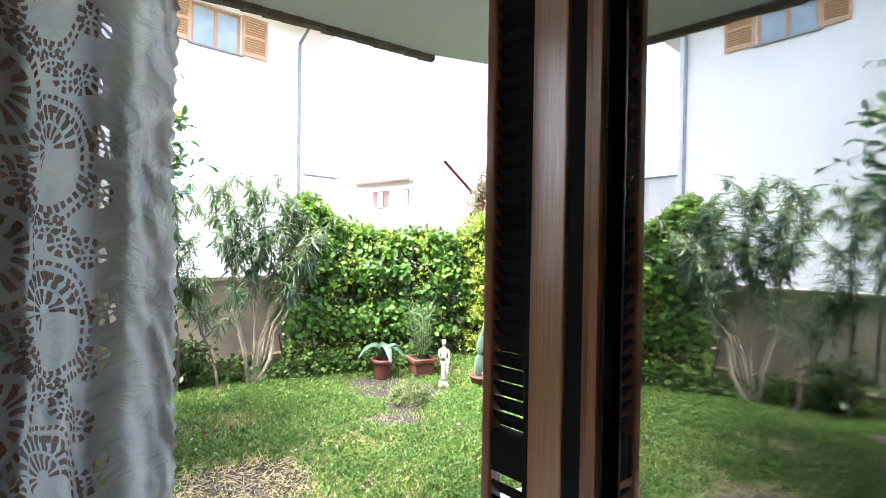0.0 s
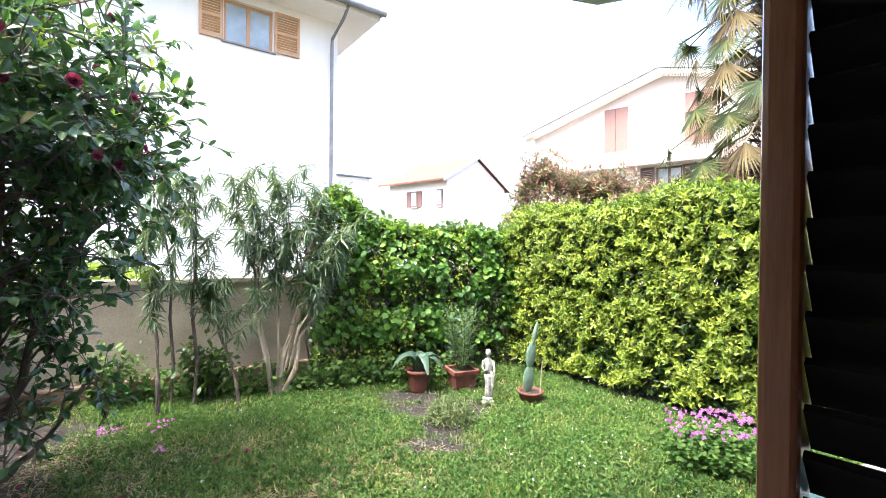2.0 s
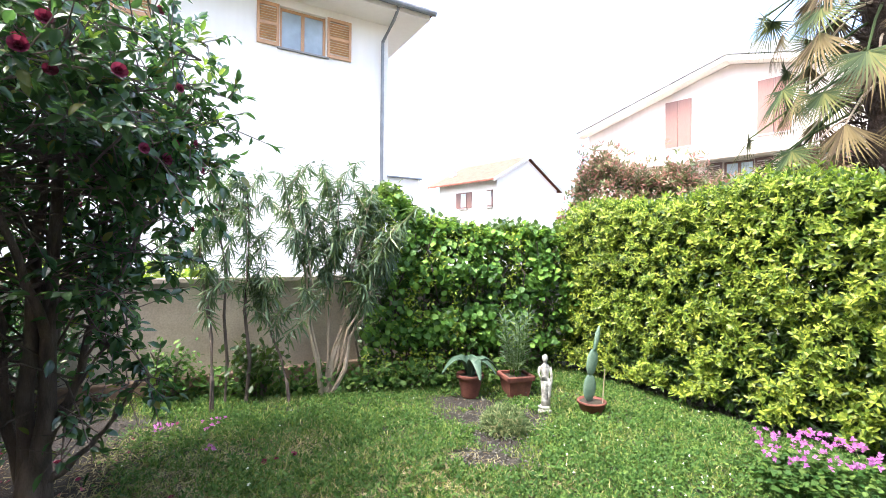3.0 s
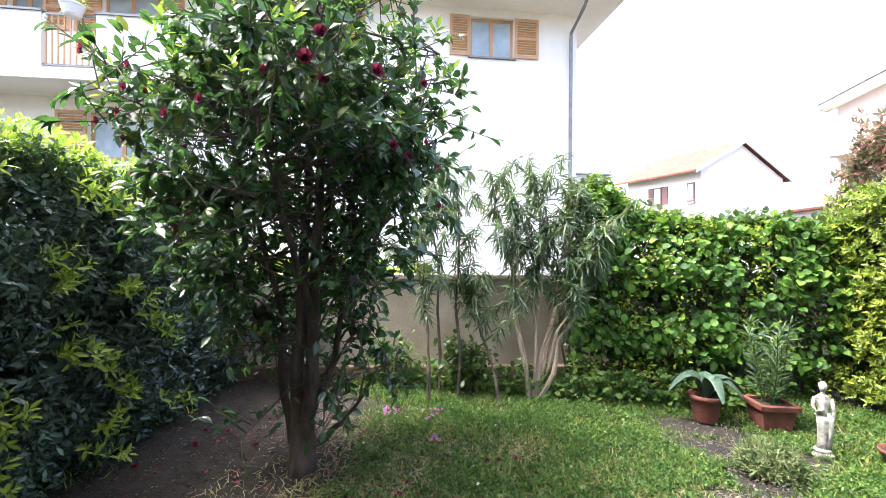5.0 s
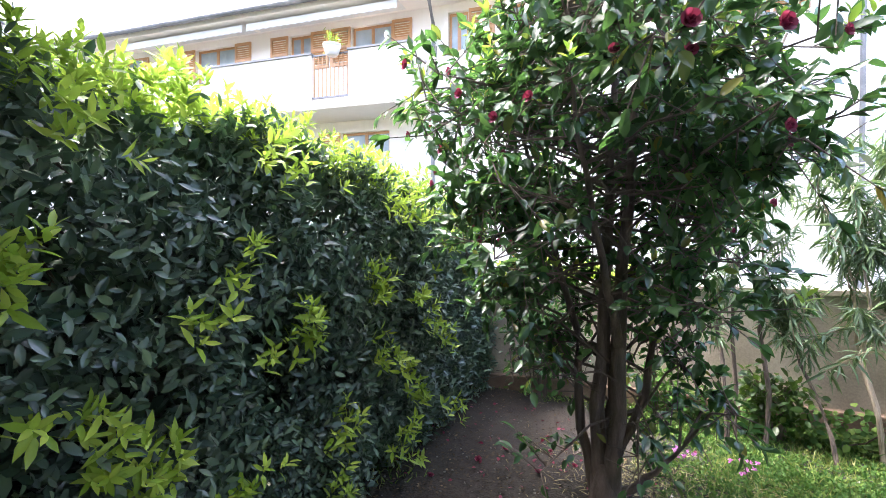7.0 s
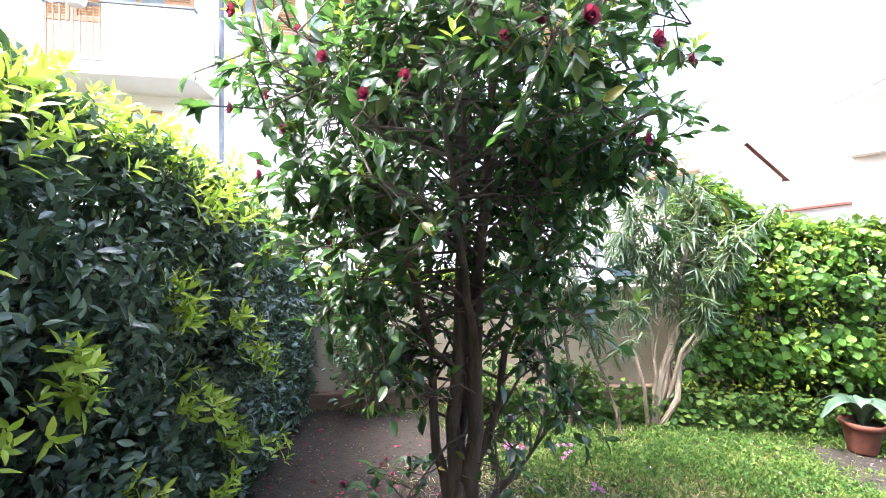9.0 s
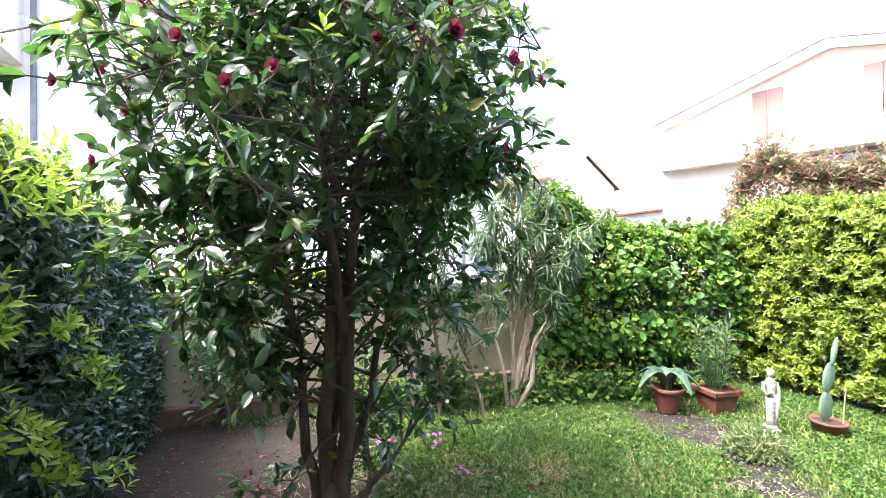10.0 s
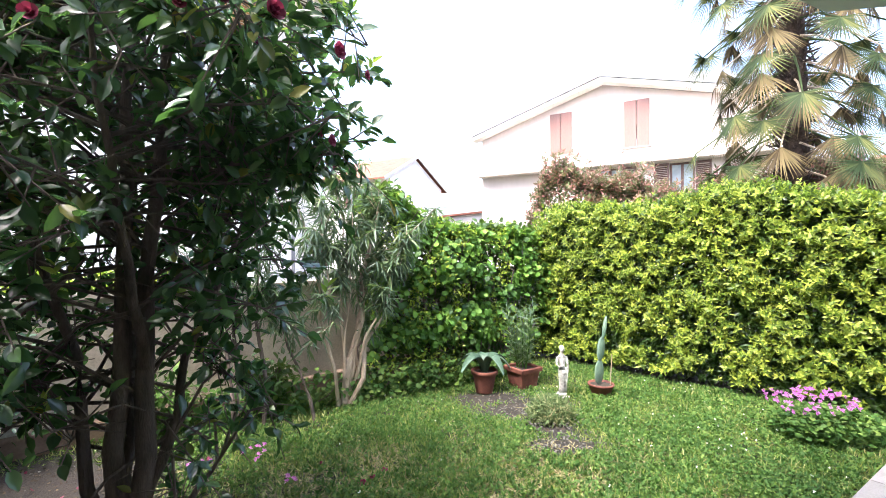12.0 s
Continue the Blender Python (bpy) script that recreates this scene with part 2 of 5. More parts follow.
PLINTH = rough_surface("stained_plinth", (0.12, 0.075, 0.05), (0.24, 0.165, 0.115), 5, 60, 0.9, 0.4, 0.006)
STONE = rough_surface("pale_terrace_stone", (0.24, 0.225, 0.21), (0.33, 0.305, 0.285), 5, 130, 0.7, 0.2, 0.003)
DARK_STONE = rough_surface("grey_pebble", (0.085, 0.078, 0.068), (0.2, 0.19, 0.172), 30, 130, 0.8, 0.2, 0.003)
TEAL = rough_surface("teal_mat_cloth", (0.03, 0.07, 0.08), (0.07, 0.13, 0.14), 5, 180, 0.4, 0.3, 0.003)
TERRACOTTA = rough_surface("terracotta", (0.1, 0.03, 0.021), (0.185, 0.062, 0.04), 10, 90, 0.8, 0.2, 0.003)
MARBLE = rough_surface("weathered_cast_stone", (0.18, 0.175, 0.15), (0.5, 0.49, 0.45), 30, 140, 0.8, 0.6, 0.006)
WHITE_WALL = plaster("white_house_render", (0.88, 0.82, 0.76), 0.06)
PINK_WALL = plaster("pale_pink_render", (0.78, 0.68, 0.63))
OWN_WALL = plaster("own_house_render", (0.62, 0.59, 0.54))
SOFFIT = plaster("balcony_underside", (0.6, 0.6, 0.58))
ROOM = plaster("room_paint", (0.82, 0.79, 0.74))
BROWN = wood("brown_varnished_wood", (0.34, 0.14, 0.075), (0.52, 0.24, 0.135), 0.24)
# near black: the shade on the shutter's backlit face, set as base colour
BACKLIT_WOOD = wood("backlit_shutter_wood", (0.005, 0.004, 0.005), (0.01, 0.008, 0.008), 0.9, "Z", 0.0)
ORANGE_WOOD = wood("honey_shutter_wood", (0.42, 0.2, 0.08), (0.62, 0.34, 0.15), 0.5)
PINK_WOOD = wood("rose_shutter_paint", (0.21, 0.095, 0.075), (0.29, 0.14, 0.11), 0.6)
DARK_PAINT = wood("old_brown_shutter", (0.1, 0.045, 0.037), (0.17, 0.08, 0.066), 0.55)
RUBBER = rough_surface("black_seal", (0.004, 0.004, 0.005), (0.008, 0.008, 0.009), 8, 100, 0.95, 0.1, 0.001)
ROOFTILE = rough_surface("red_roof_tile", (0.17, 0.055, 0.034), (0.26, 0.095, 0.06), 3, 40, 0.85, 0.4, 0.02)
PALE_ROOF = rough_surface("pale_grey_roof", (0.3, 0.31, 0.325), (0.4, 0.41, 0.42), 3, 40, 0.8, 0.3, 0.01)
GREY_METAL = rough_surface("grey_gutter_metal", (0.2, 0.2, 0.21), (0.3, 0.3, 0.31), 4, 60, 0.5, 0.1, 0.001, None, 0.3)
SLAB_EDGE = rough_surface("rough_slab_edge", (0.1, 0.08, 0.06), (0.24, 0.19, 0.15), 12, 60, 0.95, 0.8, 0.02)
AWNING = rough_surface("white_awning_cloth", (0.74, 0.72, 0.7), (0.82, 0.8, 0.78), 3, 200, 0.9, 0.1, 0.001)
GLASS = window_glass("sash_glass")
FAR_GLASS = rough_surface("far_window_pane", (0.3, 0.36, 0.42), (0.5, 0.57, 0.63), 1.2, 4, 0.06, 0.0, 0.001)
NET = rough_surface("green_shade_net", (0.015, 0.03, 0.022), (0.03, 0.05, 0.04), 10, 250, 0.8, 0.4, 0.003)
LACE = lace("lace_cloth")
FLOOR_TILE = rough_surface("room_floor_tile", (0.42, 0.36, 0.3), (0.56, 0.49, 0.42), 4, 60, 0.35, 0.1, 0.002)

# ================= building helpers =================
def box(bm, lo, hi, m=None):
    """An axis-aligned block between two corners, moved by m."""
    c = [(x, y, z) for z in (lo[2], hi[2]) for y in (lo[1], hi[1]) for x in (lo[0], hi[0])]
    vs = [bm.verts.new(m @ Vector(p) if m else p) for p in c]
    for f in ((0, 2, 3, 1), (4, 5, 7, 6), (0, 1, 5, 4), (2, 6, 7, 3), (0, 4, 6, 2), (1, 3, 7, 5)):
        bm.faces.new([vs[i] for i in f])
    return vs


def soften(bm, amount=0.004):
    bmesh.ops.bevel(bm, geom=bm.edges[:], offset=amount, segments=2, profile=0.5, affect="EDGES")


def prism(bm, outline, z0, z1, m=None):
    """A plate of any outline (plan points), from z0 to z1."""
    lo = [bm.verts.new(m @ Vector((x, y, z0)) if m else (x, y, z0)) for x, y in outline]
    hi = [bm.verts.new(m @ Vector((x, y, z1)) if m else (x, y, z1)) for x, y in outline]
    bm.faces.new(lo[::-1])
    bm.faces.new(hi)
    n = len(outline)
    for i in range(n):
        bm.faces.new((lo[i], lo[(i + 1) % n], hi[(i + 1) % n], hi[i]))


def tube(bm, points, radii, sides=8):
    """A tapered, bent rod through the points."""
    rings = []
    pts = [Vector(p) for p in points]
    for i, p in enumerate(pts):
        d = (pts[min(i + 1, len(pts) - 1)] - pts[max(i - 1, 0)]).normalized()
        side = d.orthogonal().normalized()
        other = d.cross(side)
        rings.append([bm.verts.new(p + (side * math.cos(a) + other * math.sin(a)) * radii[i]) for a in (2 * math.pi * k / sides for k in range(sides))])
    for a, b in zip(rings, rings[1:]):
        # rings may be turned against one another: join to the nearest start
        k0 = min(range(sides), key=lambda k: (b[k].co - a[0].co).length)
        for k in range(sides):
            bm.faces.new((a[k], a[(k + 1) % sides], b[(k0 + k + 1) % sides], b[(k0 + k) % sides]))
    bm.faces.new(rings[0][::-1])
    bm.faces.new(rings[-1])


def lathe(bm, profile, sides=20, m=None):
    """A turned shape from (radius, height) pairs."""
    rings = []
    for r, z in profile:
        rings.append([bm.verts.new((m @ Vector((r * math.cos(a), r * math.sin(a), z))) if m else (r * math.cos(a), r * math.sin(a), z)) for a in (2 * math.pi * k / sides for k in range(sides))])
    for a, b in zip(rings, rings[1:]):
        for k in range(sides):
            bm.faces.new((a[k], a[(k + 1) % sides], b[(k + 1) % sides], b[k]))
    bm.faces.new(rings[0][::-1])
    bm.faces.new(rings[-1])


def finish(name, bm, material, smooth=False):
    me = bpy.data.meshes.new(name)
    bmesh.ops.recalc_face_normals(bm, faces=bm.faces[:])
    bm.to_mesh(me)
    bm.free()
    me.materials.append(material)
    if smooth:
        me.shade_smooth()
    return me


def part(name, bm, material, parent, label="", smooth=False):
    ob = new(name, finish(name, bm, material, smooth))
    ob.parent = parent
    return tagged(ob, label)


def thing(name, bm, material, label, category, group="", kind="", smooth=False):
    return tagged(new(name, finish(name, bm, material, smooth)), label, category, group, kind)


def empty(name, label, category, m=None, group="", kind=""):
    ob = new(name)
    if m:
        ob.matrix_world = m
    return tagged(ob, label, category, group, kind)


rng = np.random.default_rng(7)


def unit(a):
    return a / np.maximum(np.linalg.norm(a, axis=1, keepdims=True), 1e-6)


def blades(name, base, axis, normal, length, width, material, parent=None, fold=0.12, droop=0.15, label="", slim=False, oval=False):
    """Many leaves in one mesh: each springs from base along axis, faces normal, is folded at the midrib and bent at the tip."""
    n = len(base)
    axis = unit(axis)
    side = unit(np.cross(axis, normal))
    up = np.cross(side, axis)
    if slim:
        shape = np.array([(0, -.5, 0), (0, .5, 0), (.55, .4, .0), (.55, -.4, .0), (1, 0, 0)], float)
        faces = np.array([(0, 1, 2), (0, 2, 3), (3, 2, 4)])
    elif oval:
        shape = np.array([(0, 0, 0), (.5, 0, 0), (1, 0, 0), (.14, -.26, .6), (.4, -.47, 1), (.7, -.4, .9), (.9, -.15, .4), (.14, .26, .6), (.4, .47, 1), (.7, .4, .9), (.9, .15, .4)], float)
        faces = np.array([(0, 1, 3), (1, 4, 3), (1, 5, 4), (1, 6, 5), (1, 2, 6), (0, 7, 1), (1, 7, 8), (1, 8, 9), (1, 9, 10), (1, 10, 2)])
    else:
        shape = np.array([(0, 0, 0), (.5, 0, 0), (1, 0, 0), (.25, -.4, 1), (.62, -.42, 1), (.25, .4, 1), (.62, .42, 1)], float)
        faces = np.array([(0, 1, 3), (1, 4, 3), (1, 2, 4), (0, 5, 1), (1, 5, 6), (1, 6, 2)])
    L, Wd = np.asarray(length)[:, None], np.asarray(width)[:, None]
    verts = np.empty((n, len(shape), 3))
    for i, (a, s, f) in enumerate(shape):
        verts[:, i] = base + axis * L * a + side * Wd * s + up * (f * fold * Wd - droop * L * a * a)
    idx = (faces[None] + (np.arange(n) * len(shape))[:, None, None]).reshape(-1, 3)
    me = bpy.data.meshes.new(name)
    me.vertices.add(n * len(shape))
    me.vertices.foreach_set("co", verts.reshape(-1))
    me.loops.add(len(idx) * 3)
    me.loops.foreach_set("vertex_index", idx.reshape(-1))
    me.polygons.add(len(idx))
    me.polygons.foreach_set("loop_start", np.arange(len(idx)) * 3)
    me.update(calc_edges=True)
    me.materials.append(material)
    ob = new(name, me)
    ob.parent = parent
    return tagged(ob, label, kind="stuff")

# ================= ground =================
def lump(x, y):
    """Height of the garden soil."""
    fall = -0.055 * min(1.0, max(0.0, (y - 3.8) / 1.6))      # the lawn falls a little towards the wall
    return fall + 0.018 * noise.noise(Vector((x * 0.9, y * 0.9, 0))) + 0.008 * noise.noise(Vector((x * 4, y * 4, 3)))


BARE = [(-3.45, 3.0, 1.3, 0.95), (-4.0, 3.75, 1.25, 0.85), (-3.2, 2.0, 1.0, 1.2), (-1.3, 3.0, 0.55, 0.32), (-0.44, 4.02, 0.3, 0.16), (-0.4, 4.9, 0.55, 0.3), (-0.38, 4.4, 0.2, 0.24), (-0.72, 5.25, 0.4, 0.25), (-2.3, 2.2, 1.2, 0.7)]


def bareness(x, y):
    """How far a spot is worn bare of grass, 0 to 1."""
    b = 0.0
    for cx, cy, rx, ry in BARE:
        b = max(b, 1.25 - math.hypot((x - cx) / rx, (y - cy) / ry))
    b += 0.35 * noise.noise(Vector((x * 2.2, y * 2.2, 7)))
    return min(1.0, max(0.0, b * 1.6))


bm = bmesh.new()
STEP = 0.09
cols, rows = 110, 84
grid = [[bm.verts.new((-7 + i * STEP, 0.9 + j * STEP - 0.4, lump(-7 + i * STEP, 0.5 + j * STEP))) for i in range(cols + 1)] for j in range(rows + 1)]
for j in range(rows):
    for i in range(cols):
        bm.faces.new((grid[j][i], grid[j][i + 1], grid[j + 1][i + 1], grid[j + 1][i]))
# the same sheet runs on to the horizon
rim = [grid[0][i] for i in range(cols)] + [grid[j][cols] for j in range(rows)] + [grid[rows][i] for i in range(cols, 0, -1)] + [grid[j][0] for j in range(rows, 0, -1)]
for reach in (12.0, 60.0, 900.0):
    outer = []
    for v in rim:
        d = Vector((v.co.x + 2.0, v.co.y - 4.3, 0)).normalized()
        outer.append(bm.verts.new((-2 + d.x * reach, 4.3 + d.y * reach, -0.02)))
    for k in range(len(rim)):
        bm.faces.new((rim[k], outer[k], outer[(k + 1) % len(rim)], rim[(k + 1) % len(rim)]))
    rim = outer
m_soil, nt, b = blank("garden_ground")
at = nt.nodes.new("ShaderNodeAttribute")
at.attribute_name = "worn"
lawn = ramp(nt, noise_out(nt, 2.0, 5), [(0.3, (0.018, 0.024, 0.009)), (0.7, (0.036, 0.046, 0.016))])
earth = ramp(nt, noise_out(nt, 9.0, 6), [(0.3, (0.012, 0.009, 0.0065)), (0.7, (0.036, 0.027, 0.02))])
mixed = mix_rgb(nt, at.outputs["Fac"], lawn, earth)
crumbs = noise_out(nt, 70, 4)
nt.links.new(mix_rgb(nt, 0.8, mixed, ramp(nt, crumbs, [(0.3, (0.55, 0.55, 0.55)), (0.7, (1.1, 1.1, 1.1))]), "MULTIPLY"), b.inputs["Base Color"])
b.inputs["Roughness"].default_value = 0.95
bump(nt, b, crumbs, 0.8, 0.02)
me = finish("ground", bm, m_soil, True)
worn = me.attributes.new("worn", "FLOAT", "POINT")
worn.data.foreach_set("value", [bareness(v.co.x, v.co.y) for v in me.vertices])
tagged(new("ground", me), "patchy lawn soil with bare brown earth", "ground", kind="structure")

# ================= own house: wall, terrace, slab, room =================
HOUSE = pose(-0.175, 0.124, -0.01, 0, 0, 25.35)      # x along the house front, y out into the garden
bm = bmesh.new()
for lo, hi in (((-7, 0.47, -0.1), (-0.2, 0.66, 2.6)), ((0.56, 0.42, -0.1), (2.6, 0.66, 2.6)), ((-0.2, 0.47, 2.32), (0.56, 0.66, 2.6))):
    box(bm, lo, hi, HOUSE)
# upper wall, never in view: added to block sky light behind the garden
box(bm, (-7, 0.42, 2.79), (2.6, 0.66, 6.0), HOUSE)
thing("wall_front", bm, OWN_WALL, "rendered house wall with a door opening, unseen upper part added for shade", "wall", kind="structure")
bm = bmesh.new()
prism(bm, [(-7, -4.2), (2.6, -4.2), (2.6, 0.66), (2.6, 1.2), (1.62, 2.17), (1.1, 2.24), (-7, 1.48)], 2.602, 2.788, HOUSE)
thing("ceiling", bm, SOFFIT, "grey-white underside of the balcony slab", "ceiling", kind="structure")
bm = bmesh.new()
for k in range(90):
    x = -7 + k * 0.09
    d = 0.012 * noise.noise(Vector((x * 9, 0, 0)))
    e = 2.243 - (1.1 - x) * 0.0938
    box(bm, (x, e, 2.575 + d), (x + 0.09, e + 0.042 + d, 2.79), HOUSE)
thing("trim", bm, SLAB_EDGE, "rough brown weathered edge of the slab", "trim", kind="structure")
bm = bmesh.new()
for lo, hi in (((-3, -4.2, 0), (2.4, -4.05, 2.6)), ((-3.15, -4.2, 0), (-3.0, 0.468, 2.6)), ((2.4, -4.2, 0), (2.55, 0.42, 2.6))):
    box(bm, lo, hi, HOUSE)
thing("wall_room", bm, ROOM, "plain painted walls of the dim room", "wall", kind="structure")
bm = bmesh.new()
box(bm, (-3, -4.05, -0.1), (2.4, 0.42, 0.08), HOUSE)
thing("floor", bm, FLOOR_TILE, "brown tiled floor of the room", "floor", kind="structure")

TERRACE = empty("pavement", "pale stone terrace along the house", "terrace", kind="structure")
bm = bmesh.new()
box(bm, (-7, 0.662, -0.08), (4.12, 2.2, 0.03), HOUSE)
part("bed", bm, CONCRETE, TERRACE)
slabs = {}
for i in range(14):
    for j in range(2):
        x0, w = -7 + i * 0.794, 0.788
        y0, d = (0.664, 0.95) if j == 0 else (1.62, 0.59)
        if (w, d) not in slabs:
            bm = bmesh.new()
            box(bm, (0, 0, 0), (w, d, 0.028))
            soften(bm, 0.004)
            slabs[(w, d)] = finish("slab", bm, STONE)
        ob = new("slab", slabs[(w, d)])
        ob.parent = TERRACE
        ob.matrix_basis = HOUSE @ pose(x0, y0, 0.031)

bm = bmesh.new()
r, x0, y0, x1, y1 = 0.09, 2.5, 1.2, 3.9, 2.14
outline = []
for cx, cy, a0 in ((x1 - r, y1 - r, 0), (x0 + r, y1 - r, 90), (x0 + r, y0 + r, 180), (x1 - r, y0 + r, 270)):
    outline += [(cx + r * math.cos(radians(a0 + a)), cy + r * math.sin(radians(a0 + a))) for a in range(0, 91, 15)]
prism(bm, outline, 0.06, 0.07, HOUSE)
thing("floor_mat", bm, TEAL, "dark teal mat with rounded corners on pale stone", "mat")

# ================= the door =================
DOOR = empty("door_1", "brown wooden garden door, standing open inward", "door", kind="structure")
for outline in ([(0.523, 0.655), (0.479, 0.517), (0.558, 0.517), (0.558, 0.655)], [(-0.198, 0.655), (-0.198, 0.517), (-0.09, 0.517), (-0.105, 0.655)]):
    bm = bmesh.new()
    prism(bm, outline, 0.03, 2.318, HOUSE)
    soften(bm, 0.006)
    part("door_frame", bm, BROWN, DOOR, "varnished brown frame post")
bm = bmesh.new()
box(bm, (-0.088, 0.515, 2.25), (0.476, 0.655, 2.318), HOUSE)
soften(bm, 0.006)
part("door_frame", bm, BROWN, DOOR)
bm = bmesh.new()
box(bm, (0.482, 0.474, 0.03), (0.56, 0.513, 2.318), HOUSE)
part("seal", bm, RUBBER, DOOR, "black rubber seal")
bm = bmesh.new()
box(bm, (0.474, 0.462, 0.03), (0.5, 0.473, 2.318), HOUSE)
part("bead", bm, BROWN, DOOR)
# the leaf swings into the room, hinged at the post
LEAF = HOUSE @ pose(0.468, 0.455, 0, 0, 0, 90 - 32 + 180)   # x runs from the hinge into the room
for x0, x1 in ((0.0, 0.046), (0.60, 0.67)):
    bm = bmesh.new()
    box(bm, (x0, -0.002, 0.1), (x1, 0.052, 2.24), LEAF)
    soften(bm, 0.006)
    part("stile", bm, BROWN, DOOR)
for z0, z1 in ((0.1, 0.22), (2.16, 2.24)):
    bm = bmesh.new()
    box(bm, (0.048, 0.0, z0), (0.598, 0.05, z1), LEAF)
    soften(bm, 0.006)
    part("rail", bm, BROWN, DOOR)
bm = bmesh.new()
box(bm, (0.0475, 0.006, 0.222), (0.056, 0.045, 2.158), LEAF)
part("glazing_bead", bm, RUBBER, DOOR)
bm = bmesh.new()
box(bm, (0.057, 0.033, 0.222), (0.598, 0.037, 2.158), LEAF)
pane = part("pane", bm, GLASS, DOOR, "clear reflecting glass")
pane.visible_shadow = False
bm = bmesh.new()
box(bm, (0.057, 0.016, 0.222), (0.598, 0.02, 2.158), LEAF)
pane = part("pane", bm, GLASS, DOOR, "clear reflecting glass")
pane.visible_shadow = False

# folded louvred shutter, outside; its backlit shade is put into the wood colour
SHUT = empty("window_shutter", "louvred wooden shutter folded beside the door, coloured dark as backlit", "shutter")
SH = HOUSE @ pose(0.553, 0.662, 0, 0, 0, 108)        # x runs outward along the leaf
for x0, x1, mat in ((0.0, 0.02, BACKLIT_WOOD), (0.094, 0.118, BROWN)):
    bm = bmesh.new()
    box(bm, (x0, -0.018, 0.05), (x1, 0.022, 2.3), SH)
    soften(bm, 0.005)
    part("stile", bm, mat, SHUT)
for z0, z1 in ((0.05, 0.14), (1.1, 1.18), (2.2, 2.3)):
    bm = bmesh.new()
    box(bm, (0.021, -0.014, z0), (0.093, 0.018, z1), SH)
    part("rail", bm, BACKLIT_WOOD, SHUT)
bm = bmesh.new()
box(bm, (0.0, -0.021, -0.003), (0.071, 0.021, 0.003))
slat = finish("slat", bm, BACKLIT_WOOD)
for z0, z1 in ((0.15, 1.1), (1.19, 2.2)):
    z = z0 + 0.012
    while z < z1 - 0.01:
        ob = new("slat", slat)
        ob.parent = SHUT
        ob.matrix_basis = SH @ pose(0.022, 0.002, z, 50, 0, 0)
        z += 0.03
bm = bmesh.new()
box(bm, (-0.012, -0.05, 0.93), (0.0, -0.02, 1.02), SH)
soften(bm, 0.004)
part("latch", bm, RUBBER, SHUT, "black metal latch")

# lace curtain
def curtain():
    m = HOUSE
    nx, nz = 160, 520
    verts, faces, uvs = [], [], []
    for j in range(nz + 1):
        z = 0.1 + 2.4 * j / nz
        for i in range(nx + 1):
            a = i / nx
            a = a * (0.55 + 0.45 * a)                    # finer towards the hem
            w = 0.62 * a
            flow = 1 + 0.12 * math.sin(z * 2.1 + 1)
            x = -0.022 - 0.62 * a + 0.006 * noise.noise(Vector((a * 20, z * 9, 0))) + 0.02 * (1 - a) * (1.2 - z) * 0.3
            y = 0.41 + flow * (0.022 * math.sin(a * 52 + 0.4 * math.sin(z * 1.3)) + 0.01 * math.sin(a * 121 + z)) + 0.006 * noise.noise(Vector((a * 45, z * 22, 5)))
            # gathered crinkles on both sides of the hem seam
            gather = max(0.0, 1 - w / 0.045)
            y += gather * (0.015 * noise.noise(Vector((w * 60 + z * 14, z * 48 - w * 130, 5))) + 0.006 * noise.noise(Vector((w * 160, z * 120 + w * 300, 9))))
            y -= 0.0035 * math.exp(-((w - 0.02) / 0.0018) ** 2)
            x += 0.0016 * math.sin(z * 420) * max(0.0, 1 - w / 0.006)
            verts.append(m @ Vector((x, y, z)))
            uvs.append((w, z))
    for j in range(nz):
        for i in range(nx):
            k = j * (nx + 1) + i
            faces.append((k, k + 1, k + nx + 2, k + nx + 1))
    me = bpy.data.meshes.new("curtain")
    me.from_pydata(verts, [], faces)
    layer = me.uv_layers.new(name="UVMap")
    for loop in me.loops:
        layer.data[loop.index].uv = uvs[loop.vertex_index]
    me.materials.append(LACE)
    me.shade_smooth()
    tagged(new("curtain", me), "white lace curtain with a rose pattern, drawn aside", "curtain")


curtain()
bm = bmesh.new()
tube(bm, [HOUSE @ Vector((-0.95, 0.41, 2.51)), HOUSE @ Vector((0.7, 0.41, 2.51))], [0.012, 0.012], 10)
thing("curtain_rod", bm, BROWN, "round brown wooden curtain rod above the door", "curtain rod")

# ================= garden wall =================
WALL = pose(-4.97, 4.12, 0, 0, 0, 33.3)          # x along the wall, y away from the garden
bm = bmesh.new()
box(bm, (-6, 0, -0.1), (9.5, 0.16, 1.07), WALL)
box(bm, (-6, -0.03, 1.072), (9.5, 0.19, 1.115), WALL)
thing("wall_garden", bm, CONCRETE, "low rendered garden wall with a coping", "wall", kind="structure")

bm = bmesh.new()
box(bm, (-6, -0.1, -0.1), (9.5, -0.003, 0.13), WALL)
soften(bm, 0.015)
thing("kerb", bm, PLINTH, "earth-stained brown plinth along the garden wall", "kerb", kind="structure")

